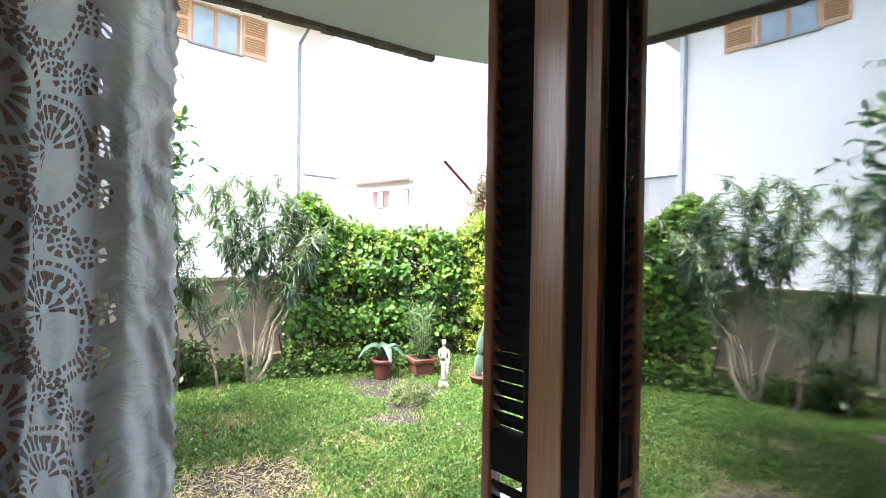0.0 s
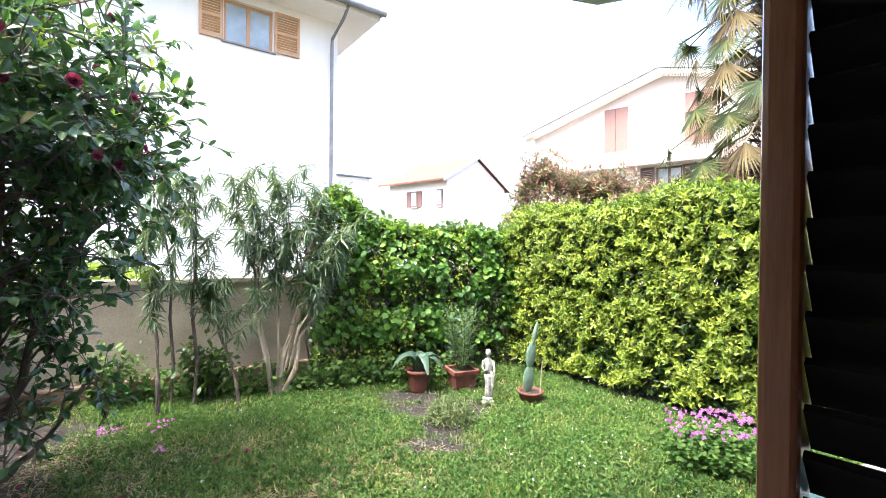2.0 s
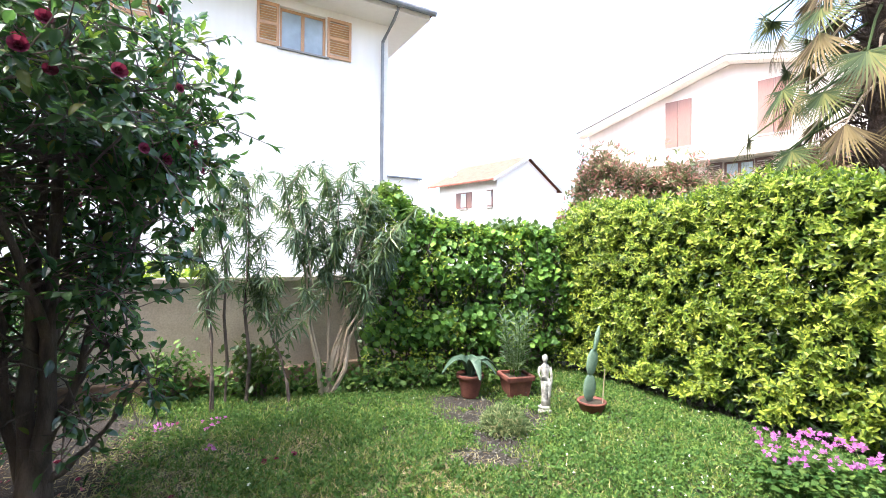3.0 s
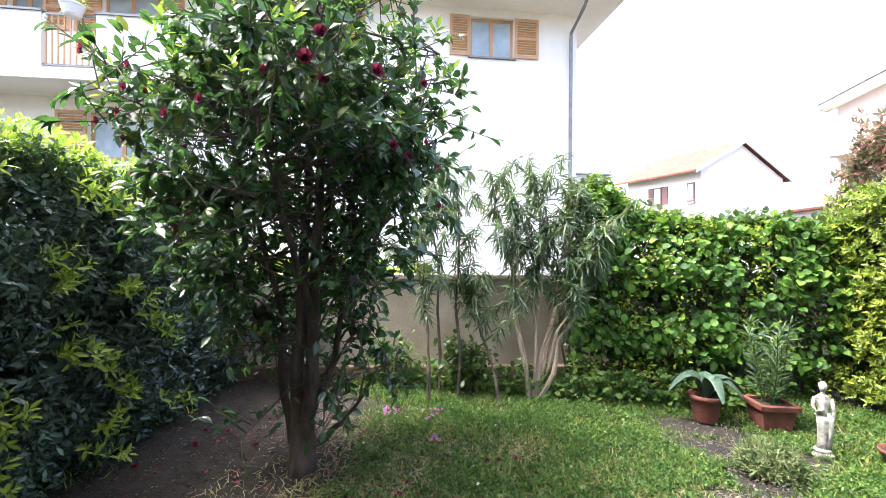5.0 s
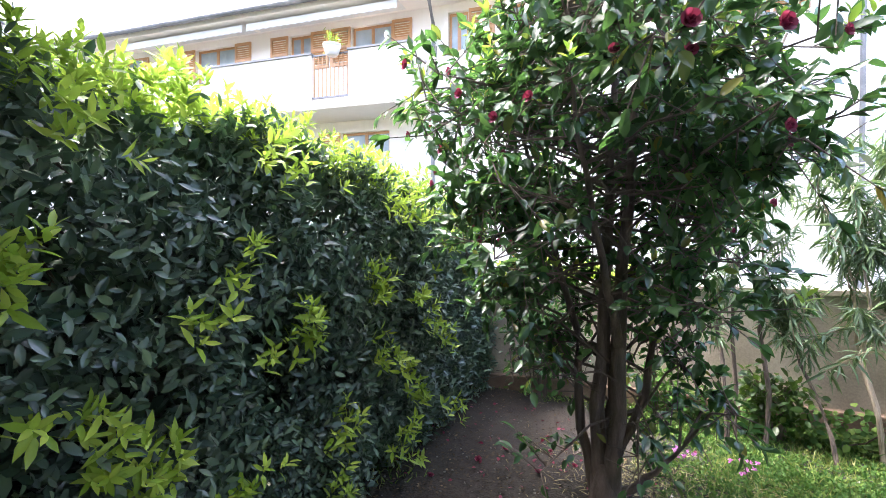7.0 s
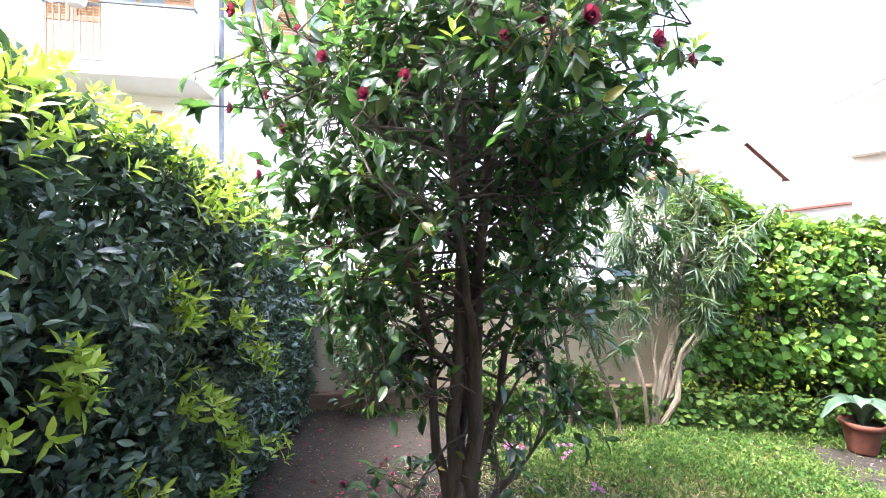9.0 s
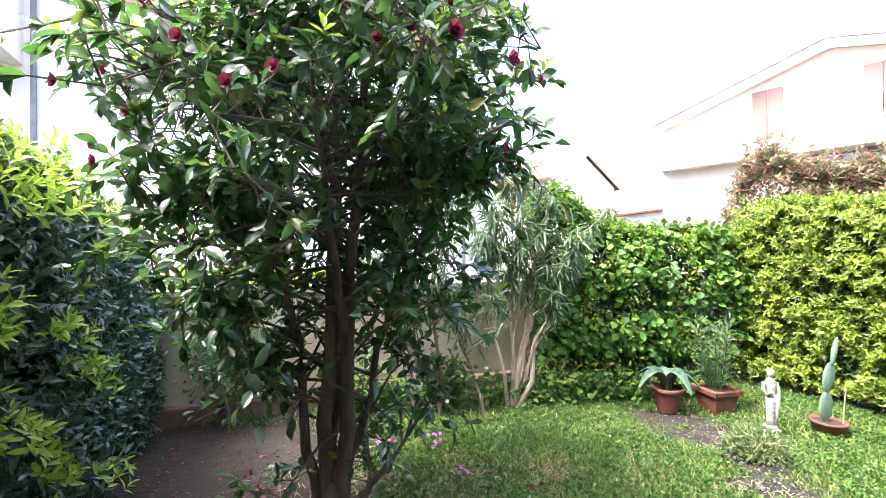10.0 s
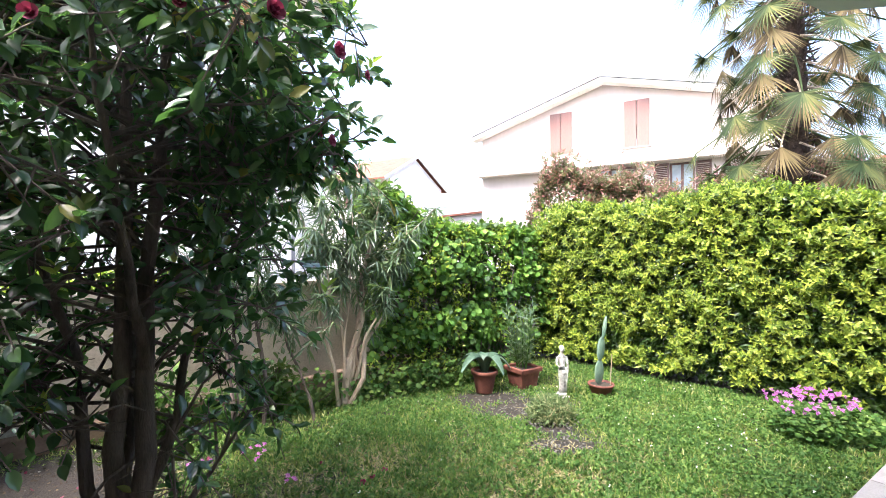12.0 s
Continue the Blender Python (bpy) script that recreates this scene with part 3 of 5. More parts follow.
# ================= hedges =================
def hedge_leaves(name, p0, p1, depth, top, count, leaf, wide, material, parent, seed, bulge=0.08, label="", rise=0.25, span=None, low=0.02, front_only=0.0, hang=0.0, gaps=None, oval=False, tilt=0.65):
    """Leaves over the front, top and ends of a clipped hedge that runs from p0 to p1, with its body on the left of that line."""
    r = np.random.default_rng(seed)
    a, b = np.array(p0, float), np.array(p1, float)
    length = np.linalg.norm(b - a)
    d = (b - a) / length
    inward = np.array([-d[1], d[0]])
    t = r.random(count) if span is None else span[0] + (span[1] - span[0]) * r.random(count)
    where = r.random(count)
    h = np.array([top(x) for x in t])
    hump = np.array([noise.noise(Vector((x * length * 1.6, w * 3, seed))) for x, w in zip(t, where)])
    share = front_only if front_only else 0.72
    on_front = where < share
    z = np.where(on_front, low + (h - low) * r.random(count) ** 0.9, h + 0.05 * r.standard_normal(count) + 0.06 * hump)
    skin = np.abs(r.standard_normal(count)) * 0.07
    q = np.where(on_front, skin - bulge * hump - 0.12 * np.clip((z - 0.6 * h) / h, -1, 1) * -1 * (z > 0.8 * h), depth * r.random(count))
    q = q + np.where(on_front, 0.18 * np.clip((z / h - 0.85) / 0.15, 0, 1) ** 2, 0)
    xy = a + np.outer(t * length, d) + inward * q[:, None]
    base = np.column_stack([xy, z])
    out = np.where(on_front[:, None], np.append(-inward, 0.35), np.array([0, 0, 1.0]))
    axis = unit(out * 0.45 + r.standard_normal((count, 3)) * 0.75 + np.array([0, 0, rise * 0.6 - hang]))
    normal = unit(out * 0.75 + np.array([0, 0, tilt]) + r.standard_normal((count, 3)) * 0.4)
    s = 0.65 + 0.6 * r.random(count)
    if gaps is not None:
        thick = np.array([noise.noise(Vector((x * length * 2.6, zz * 2.8, seed))) + 0.6 * noise.noise(Vector((x * length * 6.5, zz * 7, seed))) for x, zz in zip(t, z)])
        k = thick > gaps + 0.25 * r.standard_normal(count)
        base, axis, normal, s = base[k], axis[k], normal[k], s[k]
    return blades(name, base, axis, normal, leaf * s, wide * s, material, parent, label=label, oval=oval)


def shoots(name, base, up, leaves, leaf, wide, material, parent, seed, label=""):
    """Rosettes of young leaves at the given points."""
    r = np.random.default_rng(seed)
    n = len(base)
    b = np.repeat(base, leaves, axis=0)
    u = np.repeat(up, leaves, axis=0)
    k = np.tile(np.arange(leaves), n)
    spin = k * 2.4 + np.repeat(r.random(n) * 6, leaves)
    e1 = unit(np.cross(u, np.array([0.31, 0.77, 0.23])))
    e2 = np.cross(u, e1)
    side = e1 * np.cos(spin)[:, None] + e2 * np.sin(spin)[:, None]
    rise = (k / leaves)[:, None]
    axis = unit(u * (0.35 + 0.9 * rise) + side * (1.0 - 0.45 * rise) + r.standard_normal(b.shape) * 0.12)
    normal = unit(u + r.standard_normal(b.shape) * 0.2)
    s = (0.7 + 0.5 * r.random(len(b))) * (1.05 - 0.35 * rise[:, 0])
    return blades(name, b + u * rise * leaf * 0.8, axis, normal, leaf * s, wide * s, material, parent, label=label)


def along(p0, p1, t, q, z):
    a, b = np.array(p0, float), np.array(p1, float)
    d = (b - a) / np.linalg.norm(b - a)
    inward = np.array([-d[1], d[0]])
    return np.column_stack([a + np.outer(t, b - a) + inward * np.asarray(q)[:, None], z])


def stems(name, p0, p1, depth, top, count, material, parent, seed):
    """The bare inner wood of a hedge."""
    r = random.Random(seed)
    bm = bmesh.new()
    a, b = Vector((*p0, 0)), Vector((*p1, 0))
    d = (b - a).normalized()
    inward = Vector((-d.y, d.x, 0))
    for k in range(count):
        t = (k + r.random()) / count
        p = a + (b - a) * t + inward * depth * r.uniform(0.35, 0.6)
        h = top(t) * 0.92
        pts = [p + Vector((r.uniform(-.08, .08) * i, r.uniform(-.08, .08) * i, h * i / 4)) for i in range(5)]
        tube(bm, pts, [0.016, 0.013, 0.011, 0.008, 0.004], 5)
    part(name, bm, material, parent)


def left_top(t):
    return 1.9 + 0.05 * math.sin(t * 9) + 0.08 * math.exp(-((t - 0.4) / 0.2) ** 2) - 0.5 * max(0.0, t - 0.62) / 0.38


LH0, LH1 = (-2.60, -0.035), (-4.98, 4.1)
HL = empty("hedge", "tall dark laurel hedge with bright new shoots", "hedge")
stems("wood", LH0, LH1, 0.9, left_top, 60, BARK, HL, 3)
r = np.random.default_rng(11)
hedge_leaves("leaves", LH0, LH1, 0.95, left_top, 66000, 0.058, 0.024, LAUREL, HL, 1, 0.2, gaps=-0.2, oval=True, tilt=0.15)
for k, (lo, hi) in enumerate(((0.12, 0.3), (0.3, 0.5))):
    t = r.random(9000)
    h = np.array([left_top(x) for x in t])
    base = along(LH0, LH1, t, r.uniform(lo, hi, 9000), r.random(9000) * h)
    blades("inner_leaves", base, r.standard_normal((9000, 3)), r.standard_normal((9000, 3)), np.full(9000, 0.085), np.full(9000, 0.04), LAUREL, HL)
t = r.random(1900)
h = np.array([left_top(x) for x in t])
base = along(LH0, LH1, t, r.random(1900) * 0.8, h + r.uniform(-0.08, 0.08, 1900))
shoots("young_growth", base, unit(np.array([[0, 0, 1.0]]) + r.standard_normal((1900, 3)) * 0.25), 6, 0.056, 0.021, SHOOT, HL, 5, "yellow-green young leaves")
t = r.random(420)
h = np.array([left_top(x) for x in t])
base = along(LH0, LH1, t, r.random(420) * 0.7, h + r.uniform(0.03, 0.17, 420))
shoots("young_growth", base, unit(np.array([[0.1, 0.1, 1.0]]) + r.standard_normal((420, 3)) * 0.2), 8, 0.07, 0.026, SHOOT, HL, 7)
t = 0.05 + 0.7 * r.random(2400) ** 1.7
z = np.array([left_top(x) for x in t]) * r.random(2400) ** 0.9
ok = np.array([noise.noise(Vector((x * 13, zz * 3.2, 9))) for x, zz in zip(t, z)]) > r.uniform(0.1, 0.45, 2400)
t, z, n = t[ok], z[ok], int(ok.sum())
base = along(LH0, LH1, t, -0.03 - 0.12 * r.random(n), z)
shoots("young_growth", base, unit(np.array([[0.75, 0.45, 0.8]]) + r.standard_normal((n, 3)) * 0.5), 6, 0.075, 0.025, SHOOT, HL, 6)
a, b = Vector((*LH0, 0)), Vector((*LH1, 0))
d = (b - a).normalized()
off = Vector((-d.y, d.x, 0)) * 0.5
F = empty("fence", "green shade net on posts inside the hedge", "fence")
for i in range(3):
    bm = bmesh.new()
    p = a + off + (b - a) * (i / 2)
    tube(bm, [p, p + Vector((0, 0, 1.7 - 0.25 * i))], [0.02, 0.02], 8)
    part("post", bm, GREY_METAL, F)
bm = bmesh.new()
n0, n1 = a + off * 1.02, b + off * 1.02
box(bm, (0, -0.004, 0.1), ((b - a).length, 0.004, 1.5), Matrix.Translation(n0) @ Matrix.Rotation(math.atan2(d.y, d.x), 4, "Z"))
part("net", bm, NET, F, "dark green woven net")


def right_top(t):
    return 1.9 + 0.1 * math.exp(-((t - 0.5) / 0.14) ** 2) + 0.03 * math.sin(t * 17) - 0.2 * max(0.0, t - 0.58) / 0.42


RH0, RH1 = (3.35, 3.05), (0.42, 6.78)
HR = empty("hedge", "clipped yellow-green hedge, bright leaves", "hedge")
stems("wood", RH0, RH1, -0.8, right_top, 40, BARK, HR, 4)

RP0, RP1 = RH1, RH0


hedge_leaves("leaves", RP0, RP1, 0.85, right_top, 20000, 0.065, 0.03, PITTO_SHADE, HR, 21, 0.08)
n = 10500
t = r.random(n)
h = np.array([right_top(x) for x in t])
z = 0.05 + (h - 0.05) * r.random(n)
clump = np.array([0.6 * noise.noise(Vector((x * 17, zz * 4.2, 2))) + 0.7 * noise.noise(Vector((x * 46, zz * 10, 3))) for x, zz in zip(t, z)])
ok = clump - 0.25 * np.clip(0.75 - z, 0, 1) > r.uniform(-0.42, 0.12, n)
t, z, clump, n = t[ok], z[ok], clump[ok], int(ok.sum())
base = along(RP0, RP1, t, 0.0 - 0.14 * clump + 0.05 * r.standard_normal(n), z)
shoots("young_growth", base, unit(np.array([[-0.78, -0.62, 0.75]]) + r.standard_normal((n, 3)) * 0.45), 6, 0.056, 0.024, PITTO, HR, 22, "bright yellow-green leaf rosettes")
n = 3000
t = r.random(n)
h = np.array([right_top(x) for x in t])
base = along(RP0, RP1, t, r.random(n) * 0.8, h + 0.05 * r.standard_normal(n))
shoots("young_growth", base, unit(np.array([[0, 0, 1.0]]) + r.standard_normal((n, 3)) * 0.3), 6, 0.056, 0.024, PITTO, HR, 23)
# inner layers carry the shade of the gaps in their leaf colour
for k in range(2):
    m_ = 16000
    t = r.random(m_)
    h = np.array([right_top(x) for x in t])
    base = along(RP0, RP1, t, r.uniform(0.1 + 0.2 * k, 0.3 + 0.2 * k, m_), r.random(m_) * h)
    blades("inner_leaves", base, r.standard_normal((m_, 3)), r.standard_normal((m_, 3)), np.full(m_, 0.08), np.full(m_, 0.04), PITTO_SHADE, HR)


def ivy_top(t):
    return 1.62 + 0.36 * math.exp(-((t - 0.1) / 0.13) ** 2) + 0.08 * (1 - t) + 0.04 * math.sin(t * 21) - 0.3 * max(0.0, 0.04 - t) / 0.04


IP0, IP1 = (0.75, 6.72), (-1.85, 5.6)
IQ0, IQ1 = IP1, IP0
HI = empty("ivy", "large-leaved green ivy smothering the garden wall", "ivy")
stems("wood", IQ0, IQ1, 0.4, ivy_top, 40, BARK, HI, 8)
hedge_leaves("leaves", IQ0, IQ1, 0.7, ivy_top, 15000, 0.074, 0.07, IVY, HI, 31, 0.24, hang=0.9, gaps=0.16, low=0.3, oval=True)
hedge_leaves("pale_leaves", IQ0, IQ1, 0.6, ivy_top, 13000, 0.042, 0.024, IVY_PALE, HI, 32, 0.22, gaps=0.2)
# darkened leaves give the ivy its shaded depth
hedge_leaves("inner_leaves", (IQ0[0] - 0.05, IQ0[1] + 0.14), (IQ1[0] - 0.05, IQ1[1] + 0.14), 0.6, ivy_top, 9000, 0.08, 0.06, PITTO_SHADE, HI, 33, 0.05)

# ================= camellia tree =================
def crown_radius(z):
    zs = [0.3, 0.5, 0.85, 1.2, 1.7, 2.1, 2.5, 2.95, 3.4, 3.8]
    rs = [0.3, 0.5, 0.75, 0.95, 1.15, 1.32, 1.36, 1.25, 0.98, 0.5]
    return float(np.interp(z, zs, rs))


def camellia():
    r = random.Random(5)
    root = empty("camellia_tree", "camellia tree with glossy dark leaves and crimson flowers", "tree", pose(-2.86, 3.02, 0))
    bm = bmesh.new()
    lines = []
    e = Vector((0.895, 0.445, 0))       # across the garden
    w = Vector((-0.445, 0.895, 0))      # towards the wall

    def limb(knots, rad, bare=0.0):
        """A stem through (across, away, height) knots; no side branches below the bare height."""
        ks = [e * k[0] + w * k[1] + Vector((0, 0, k[2])) for k in knots]
        pts = []
        for p, q in zip(ks, ks[1:]):
            for i in range(3):
                pts.append(p.lerp(q, i / 3) + Vector((r.uniform(-.012, .012), r.uniform(-.012, .012), 0)) * (len(pts) > 0))
        pts.append(ks[-1])
        n = len(pts) - 1
        tube(bm, pts, [rad * (1.2 if i == 0 else 1.0) * (1 - 0.82 * (i / n) ** 1.2) for i in range(n + 1)], 10)
        lines.append((pts, bare))
    limb([(-0.045, 0.0, -0.05), (-0.035, 0.01, 0.6), (0.0, 0.03, 1.4), (0.03, 0.1, 2.4), (0.1, 0.08, 3.5)], 0.047, 0.75)
    limb([(0.045, -0.01, -0.05), (0.06, -0.02, 0.55), (0.08, 0.0, 1.35), (0.16, -0.1, 2.3), (0.35, -0.2, 3.3)], 0.05, 0.75)
    limb([(-0.03, 0.02, 0.06), (-0.13, 0.04, 0.45), (-0.17, 0.06, 1.0), (-0.36, 0.0, 1.8), (-0.62, -0.1, 2.6)], 0.032, 0.55)
    limb([(0.055, -0.01, 0.34), (0.17, 0.02, 0.6), (0.24, 0.06, 0.95), (0.5, 0.1, 1.6), (0.8, 0.12, 2.5)], 0.028, 0.5)
    limb([(0.0, 0.05, 0.3), (0.02, 0.16, 0.8), (0.04, 0.36, 1.6), (0.1, 0.55, 2.7)], 0.028, 0.55)
    limb([(0.07, -0.02, 0.95), (0.02, -0.2, 1.4), (-0.08, -0.42, 2.0), (-0.1, -0.5, 2.7)], 0.024, 1.1)
    # the low limb that curves out
    limb([(0.05, -0.01, 0.14), (0.17, 0.0, 0.22), (0.28, 0.02, 0.34), (0.42, 0.03, 0.52)], 0.027, 0.36)
    tube(bm, [Vector((0, 0, -0.06)), Vector((0.003, 0.0, 0.05)), Vector((0.004, 0.0, 0.16)), Vector((0.004, 0.0, 0.3))], [0.115, 0.085, 0.074, 0.04], 12)
    part("trunk", bm, BARK, root, smooth=True)
    bm = bmesh.new()
    tips = []
    for pts, bare in lines:
        for k in range(50 if pts[-1].z > 1 else 9):
            f = 0.14 + 0.84 * r.random()
            i = min(int(f * (len(pts) - 1)), len(pts) - 2)
            p = pts[i].lerp(pts[i + 1], f * (len(pts) - 1) - i)
            if p.z < bare or (p.z < 1.4 and r.random() < 0.5):
                continue
            a = r.uniform(0, 6.283)
            z1 = p.z + r.uniform(-0.4, 0.45)
            if z1 < 1.8 and 4.4 < a < 6.1 and r.random() < 0.82:
                continue                                  # thin towards the house, where the stems show
            if pts[-1].z < 1:
                z1 = p.z + r.uniform(0.0, 0.2)
            slim = max(0.0, -(math.cos(a) * e.x + math.sin(a) * e.y)) * min(1.0, max(0.0, (z1 - 2.2) / 0.6))
            reach = min(0.9 if z1 < 1.8 else 1.04, crown_radius(max(0.5, z1)) * r.uniform(0.42, 0.8)) * (1 - 0.42 * slim)
            end = Vector((reach * math.cos(a), reach * math.sin(a), z1))
            if pts[-1].z < 1:
                end = p + Vector((0.24 * math.cos(a), 0.24 * math.sin(a), 0.12 + 0.2 * r.random()))
            mid = p.lerp(end, 0.5) + Vector((0, 0, 0.08))
            tube(bm, [p, mid, end], [0.01, 0.007, 0.003], 5)
            for f2 in (0.5, 0.64, 0.75, 0.86, 0.94, 1.0):
                if z1 < 1.35 and f2 < 0.7:
                    continue
                q = p.lerp(mid, f2 * 2) if f2 < 0.5 else mid.lerp(end, f2 * 2 - 1)
                for _ in range(2):
                    tip = q + Vector((max(-.22, min(.22, r.gauss(0, 0.13))), max(-.22, min(.22, r.gauss(0, 0.13))), r.gauss(0.02, 0.12)))
                    tube(bm, [q, tip], [0.004, 0.002], 4)
                    tips.append((q, tip))
    part("wood", bm, BARK, root)
    g = np.random.default_rng(9)
    q = np.array([t[0] for t in tips])
    e = np.array([t[1] for t in tips])
    per = 8
    f = g.random((len(q) * per, 1)) * 0.8 + 0.3
    qq, ee = np.repeat(q, per, axis=0), np.repeat(e, per, axis=0)
    base = qq + (ee - qq) * f
    rr = np.hypot(base[:, 0], base[:, 1])
    z = base[:, 2]
    thin = np.where((rr < 0.3) & (z < 1.4), 0.75, 0.0)
    thin = np.maximum(thin, np.where(z < 1.15, 0.35, 0.0))
    clump = np.array([noise.noise(Vector(p) * 2.2) for p in base])
    thin = np.maximum(thin, np.clip(-clump * 3.0 - 0.15, 0, 0.85))
    thin = np.where((rr > 0.85) & (z > 1.2), 0.3 * thin, thin)
    stay = g.random(len(base)) > thin
    base, qq, ee = base[stay], qq[stay], ee[stay]
    n = len(base)
    axis = unit((ee - qq) * 3 + g.standard_normal((n, 3)) * 0.5 + base * np.array([0.3, 0.3, 0]) + np.array([0, 0, -0.12]))
    normal = unit(np.array([[0, 0, 0.8]]) + base * np.array([0.6, 0.6, 0]) + g.standard_normal((n, 3)) * 0.45)
    s = 0.7 + 0.55 * g.random(n)
    blades("leaves", base, axis, normal, 0.076 * s, 0.04 * s, CAMELLIA, root, fold=0.18, droop=0.2, oval=True)
    # young growth on the upper outside
    top = e[(e[:, 2] > 2.2) & (np.hypot(e[:, 0], e[:, 1]) > 0.55) & (g.random(len(e)) < 0.22) | (g.random(len(e)) < 0.02)]
    shoots("young_leaves", top, unit(np.column_stack([top[:, :2] * 0.4, np.ones(len(top))])), 6, 0.078, 0.03, CAMELLIA_NEW, root, 12, "yellow-green young leaves")
    # flowers
    outer = [t[1] for t in tips if 0.55 * crown_radius(t[1].z) < math.hypot(t[1].x, t[1].y) < 0.85 * crown_radius(t[1].z) and t[1].z > 1.4]
    r.shuffle(outer)
    for p in outer[:64]:
        d = Vector((p.x, p.y, 0.1)).normalized()
        flower("flower", root, Matrix.Translation(p + d * 0.025) @ d.to_track_quat("Z", "Y").to_matrix().to_4x4(), r.uniform(0.5, 0.9))
    return root


FLOWER = []


def flower(name, parent, m, size):
    """A many-petalled camellia bloom."""
    if not FLOWER:
        bm = bmesh.new()
        for ring, (count, rad, tilt) in enumerate(((7, 0.045, 0.5), (6, 0.034, 0.95), (4, 0.02, 1.3))):
            for k in range(count):
                a = 2 * math.pi * (k + 0.5 * ring) / count
                t = Matrix.Rotation(a, 4, "Z") @ Matrix.Rotation(-tilt, 4, "Y")
                pts = [(0, 0, 0), (rad * .5, -rad * .5, .004), (rad, -rad * .3, .01), (rad * 1.08, 0, .012), (rad, rad * .3, .01), (rad * .5, rad * .5, .004)]
                bm.faces.new([bm.verts.new(t @ Vector(p)) for p in pts])
        FLOWER.append(finish("flower", bm, CRIMSON))
    ob = new(name, FLOWER[0])
    ob.parent = parent
    ob.matrix_basis = m @ Matrix.Scale(size, 4)
    return ob


camellia()

# ================= neighbour's white house =================
NB = pose(-7.456, 11.336, 0, 0, 0, 38.1) @ Matrix.Scale(1.017, 4)       # x along its front, y into the house
def wall_with_holes(bm, x0, x1, z0, z1, y0, y1, holes, m):
    """One connected wall along x, cut by upright openings (x0, x1, z0, z1)."""
    xs = sorted({x0, x1, *[h[0] for h in holes], *[h[1] for h in holes]})
    zs = sorted({z0, z1, *[h[2] for h in holes], *[h[3] for h in holes]})
    made = {}

    def v(i, k, y):
        if (i, k, y) not in made:
            made[(i, k, y)] = bm.verts.new(m @ Vector((xs[i], y, zs[k])))
        return made[(i, k, y)]

    def solid(i, k):
        if not (0 <= i < len(xs) - 1 and 0 <= k < len(zs) - 1):
            return False
        x, z = (xs[i] + xs[i + 1]) / 2, (zs[k] + zs[k + 1]) / 2
        return not any(h[0] < x < h[1] and h[2] < z < h[3] for h in holes)
    for i in range(len(xs) - 1):
        for k in range(len(zs) - 1):
            if not solid(i, k):
                continue
            for y in (y0, y1):
                bm.faces.new((v(i, k, y), v(i + 1, k, y), v(i + 1, k + 1, y), v(i, k + 1, y)))
            for near, p, q in (((i - 1, k), (i, k), (i, k + 1)), ((i + 1, k), (i + 1, k), (i + 1, k + 1)), ((i, k - 1), (i, k), (i + 1, k)), ((i, k + 1), (i, k + 1), (i + 1, k + 1))):
                if not solid(*near):
                    bm.faces.new((v(*p, y0), v(*q, y0), v(*q, y1), v(*p, y1)))


def shutter_leaf(name, parent, m, w, h, mat):
    """A louvred leaf w wide and h high, its lower corner at m, lying in the x-z plane."""
    bm = bmesh.new()
    for lo, hi in (((0, 0, 0), (0.07, 0.04, h)), ((w - 0.07, 0, 0), (w, 0.04, h)), ((0.07, 0, 0), (w - 0.07, 0.04, 0.09)), ((0.07, 0, h - 0.09), (w - 0.07, 0.04, h)), ((0.07, 0, h / 2 - 0.04), (w - 0.07, 0.04, h / 2 + 0.04))):
        box(bm, lo, hi, m)
    leaf = part(name, bm, mat, parent)
    key = (round(w, 3), mat.name)
    if key not in SLATS:
        bm = bmesh.new()
        box(bm, (0.07, -0.004, -0.022), (w - 0.07, 0.004, 0.022))
        SLATS[key] = finish("slat", bm, mat)
    n = int((h - 0.24) / 0.062)
    for i in range(n):
        z = 0.12 + (h - 0.24) * (i + 0.5) / n
        if abs(z - h / 2) > 0.06:
            ob = new("slat", SLATS[key])
            ob.parent = leaf
            ob.matrix_basis = m @ pose(0, 0.02, z, 30, 0, 0)
    return leaf


SLATS = {}


def far_window(parent, m, x0, x1, z0, z1, mat, left=0.0, right=0.0, depth=0.3, sill=True, glass=None):
    """A framed two-light window in an opening, with open shutters of the given widths beside it."""
    bm = bmesh.new()
    y = 0.12
    for lo, hi in (((x0, y, z0), (x0 + 0.07, y + 0.06, z1)), ((x1 - 0.07, y, z0), (x1, y + 0.06, z1)), ((x0 + 0.07, y, z0), (x1 - 0.07, y + 0.06, z0 + 0.07)), ((x0 + 0.07, y, z1 - 0.07), (x1 - 0.07, y + 0.06, z1)), (((x0 + x1) / 2 - 0.045, y - 0.01, z0 + 0.07), ((x0 + x1) / 2 + 0.045, y + 0.05, z1 - 0.07))):
        box(bm, lo, hi, m)
    w = part("window", bm, mat, parent)
    for a, b in ((x0 + 0.07, (x0 + x1) / 2 - 0.045), ((x0 + x1) / 2 + 0.045, x1 - 0.07)):
        bm = bmesh.new()
        box(bm, (a, y + 0.02, z0 + 0.07), (b, y + 0.03, z1 - 0.07), m)
        part("pane", bm, glass or FAR_GLASS, w)
    if sill:
        bm = bmesh.new()
        box(bm, (x0 - 0.06, -0.06, z0 - 0.05), (x1 + 0.06, 0.11, z0 - 0.004), m)
        part("sill", bm, STONE, w)
    if left:
        shutter_leaf("shutter", parent, m @ pose(x0 - left - 0.02, -0.05, z0), left, z1 - z0, mat)
    if right:
        shutter_leaf("shutter", parent, m @ pose(x1 + 0.02, -0.05, z0), right, z1 - z0, mat)


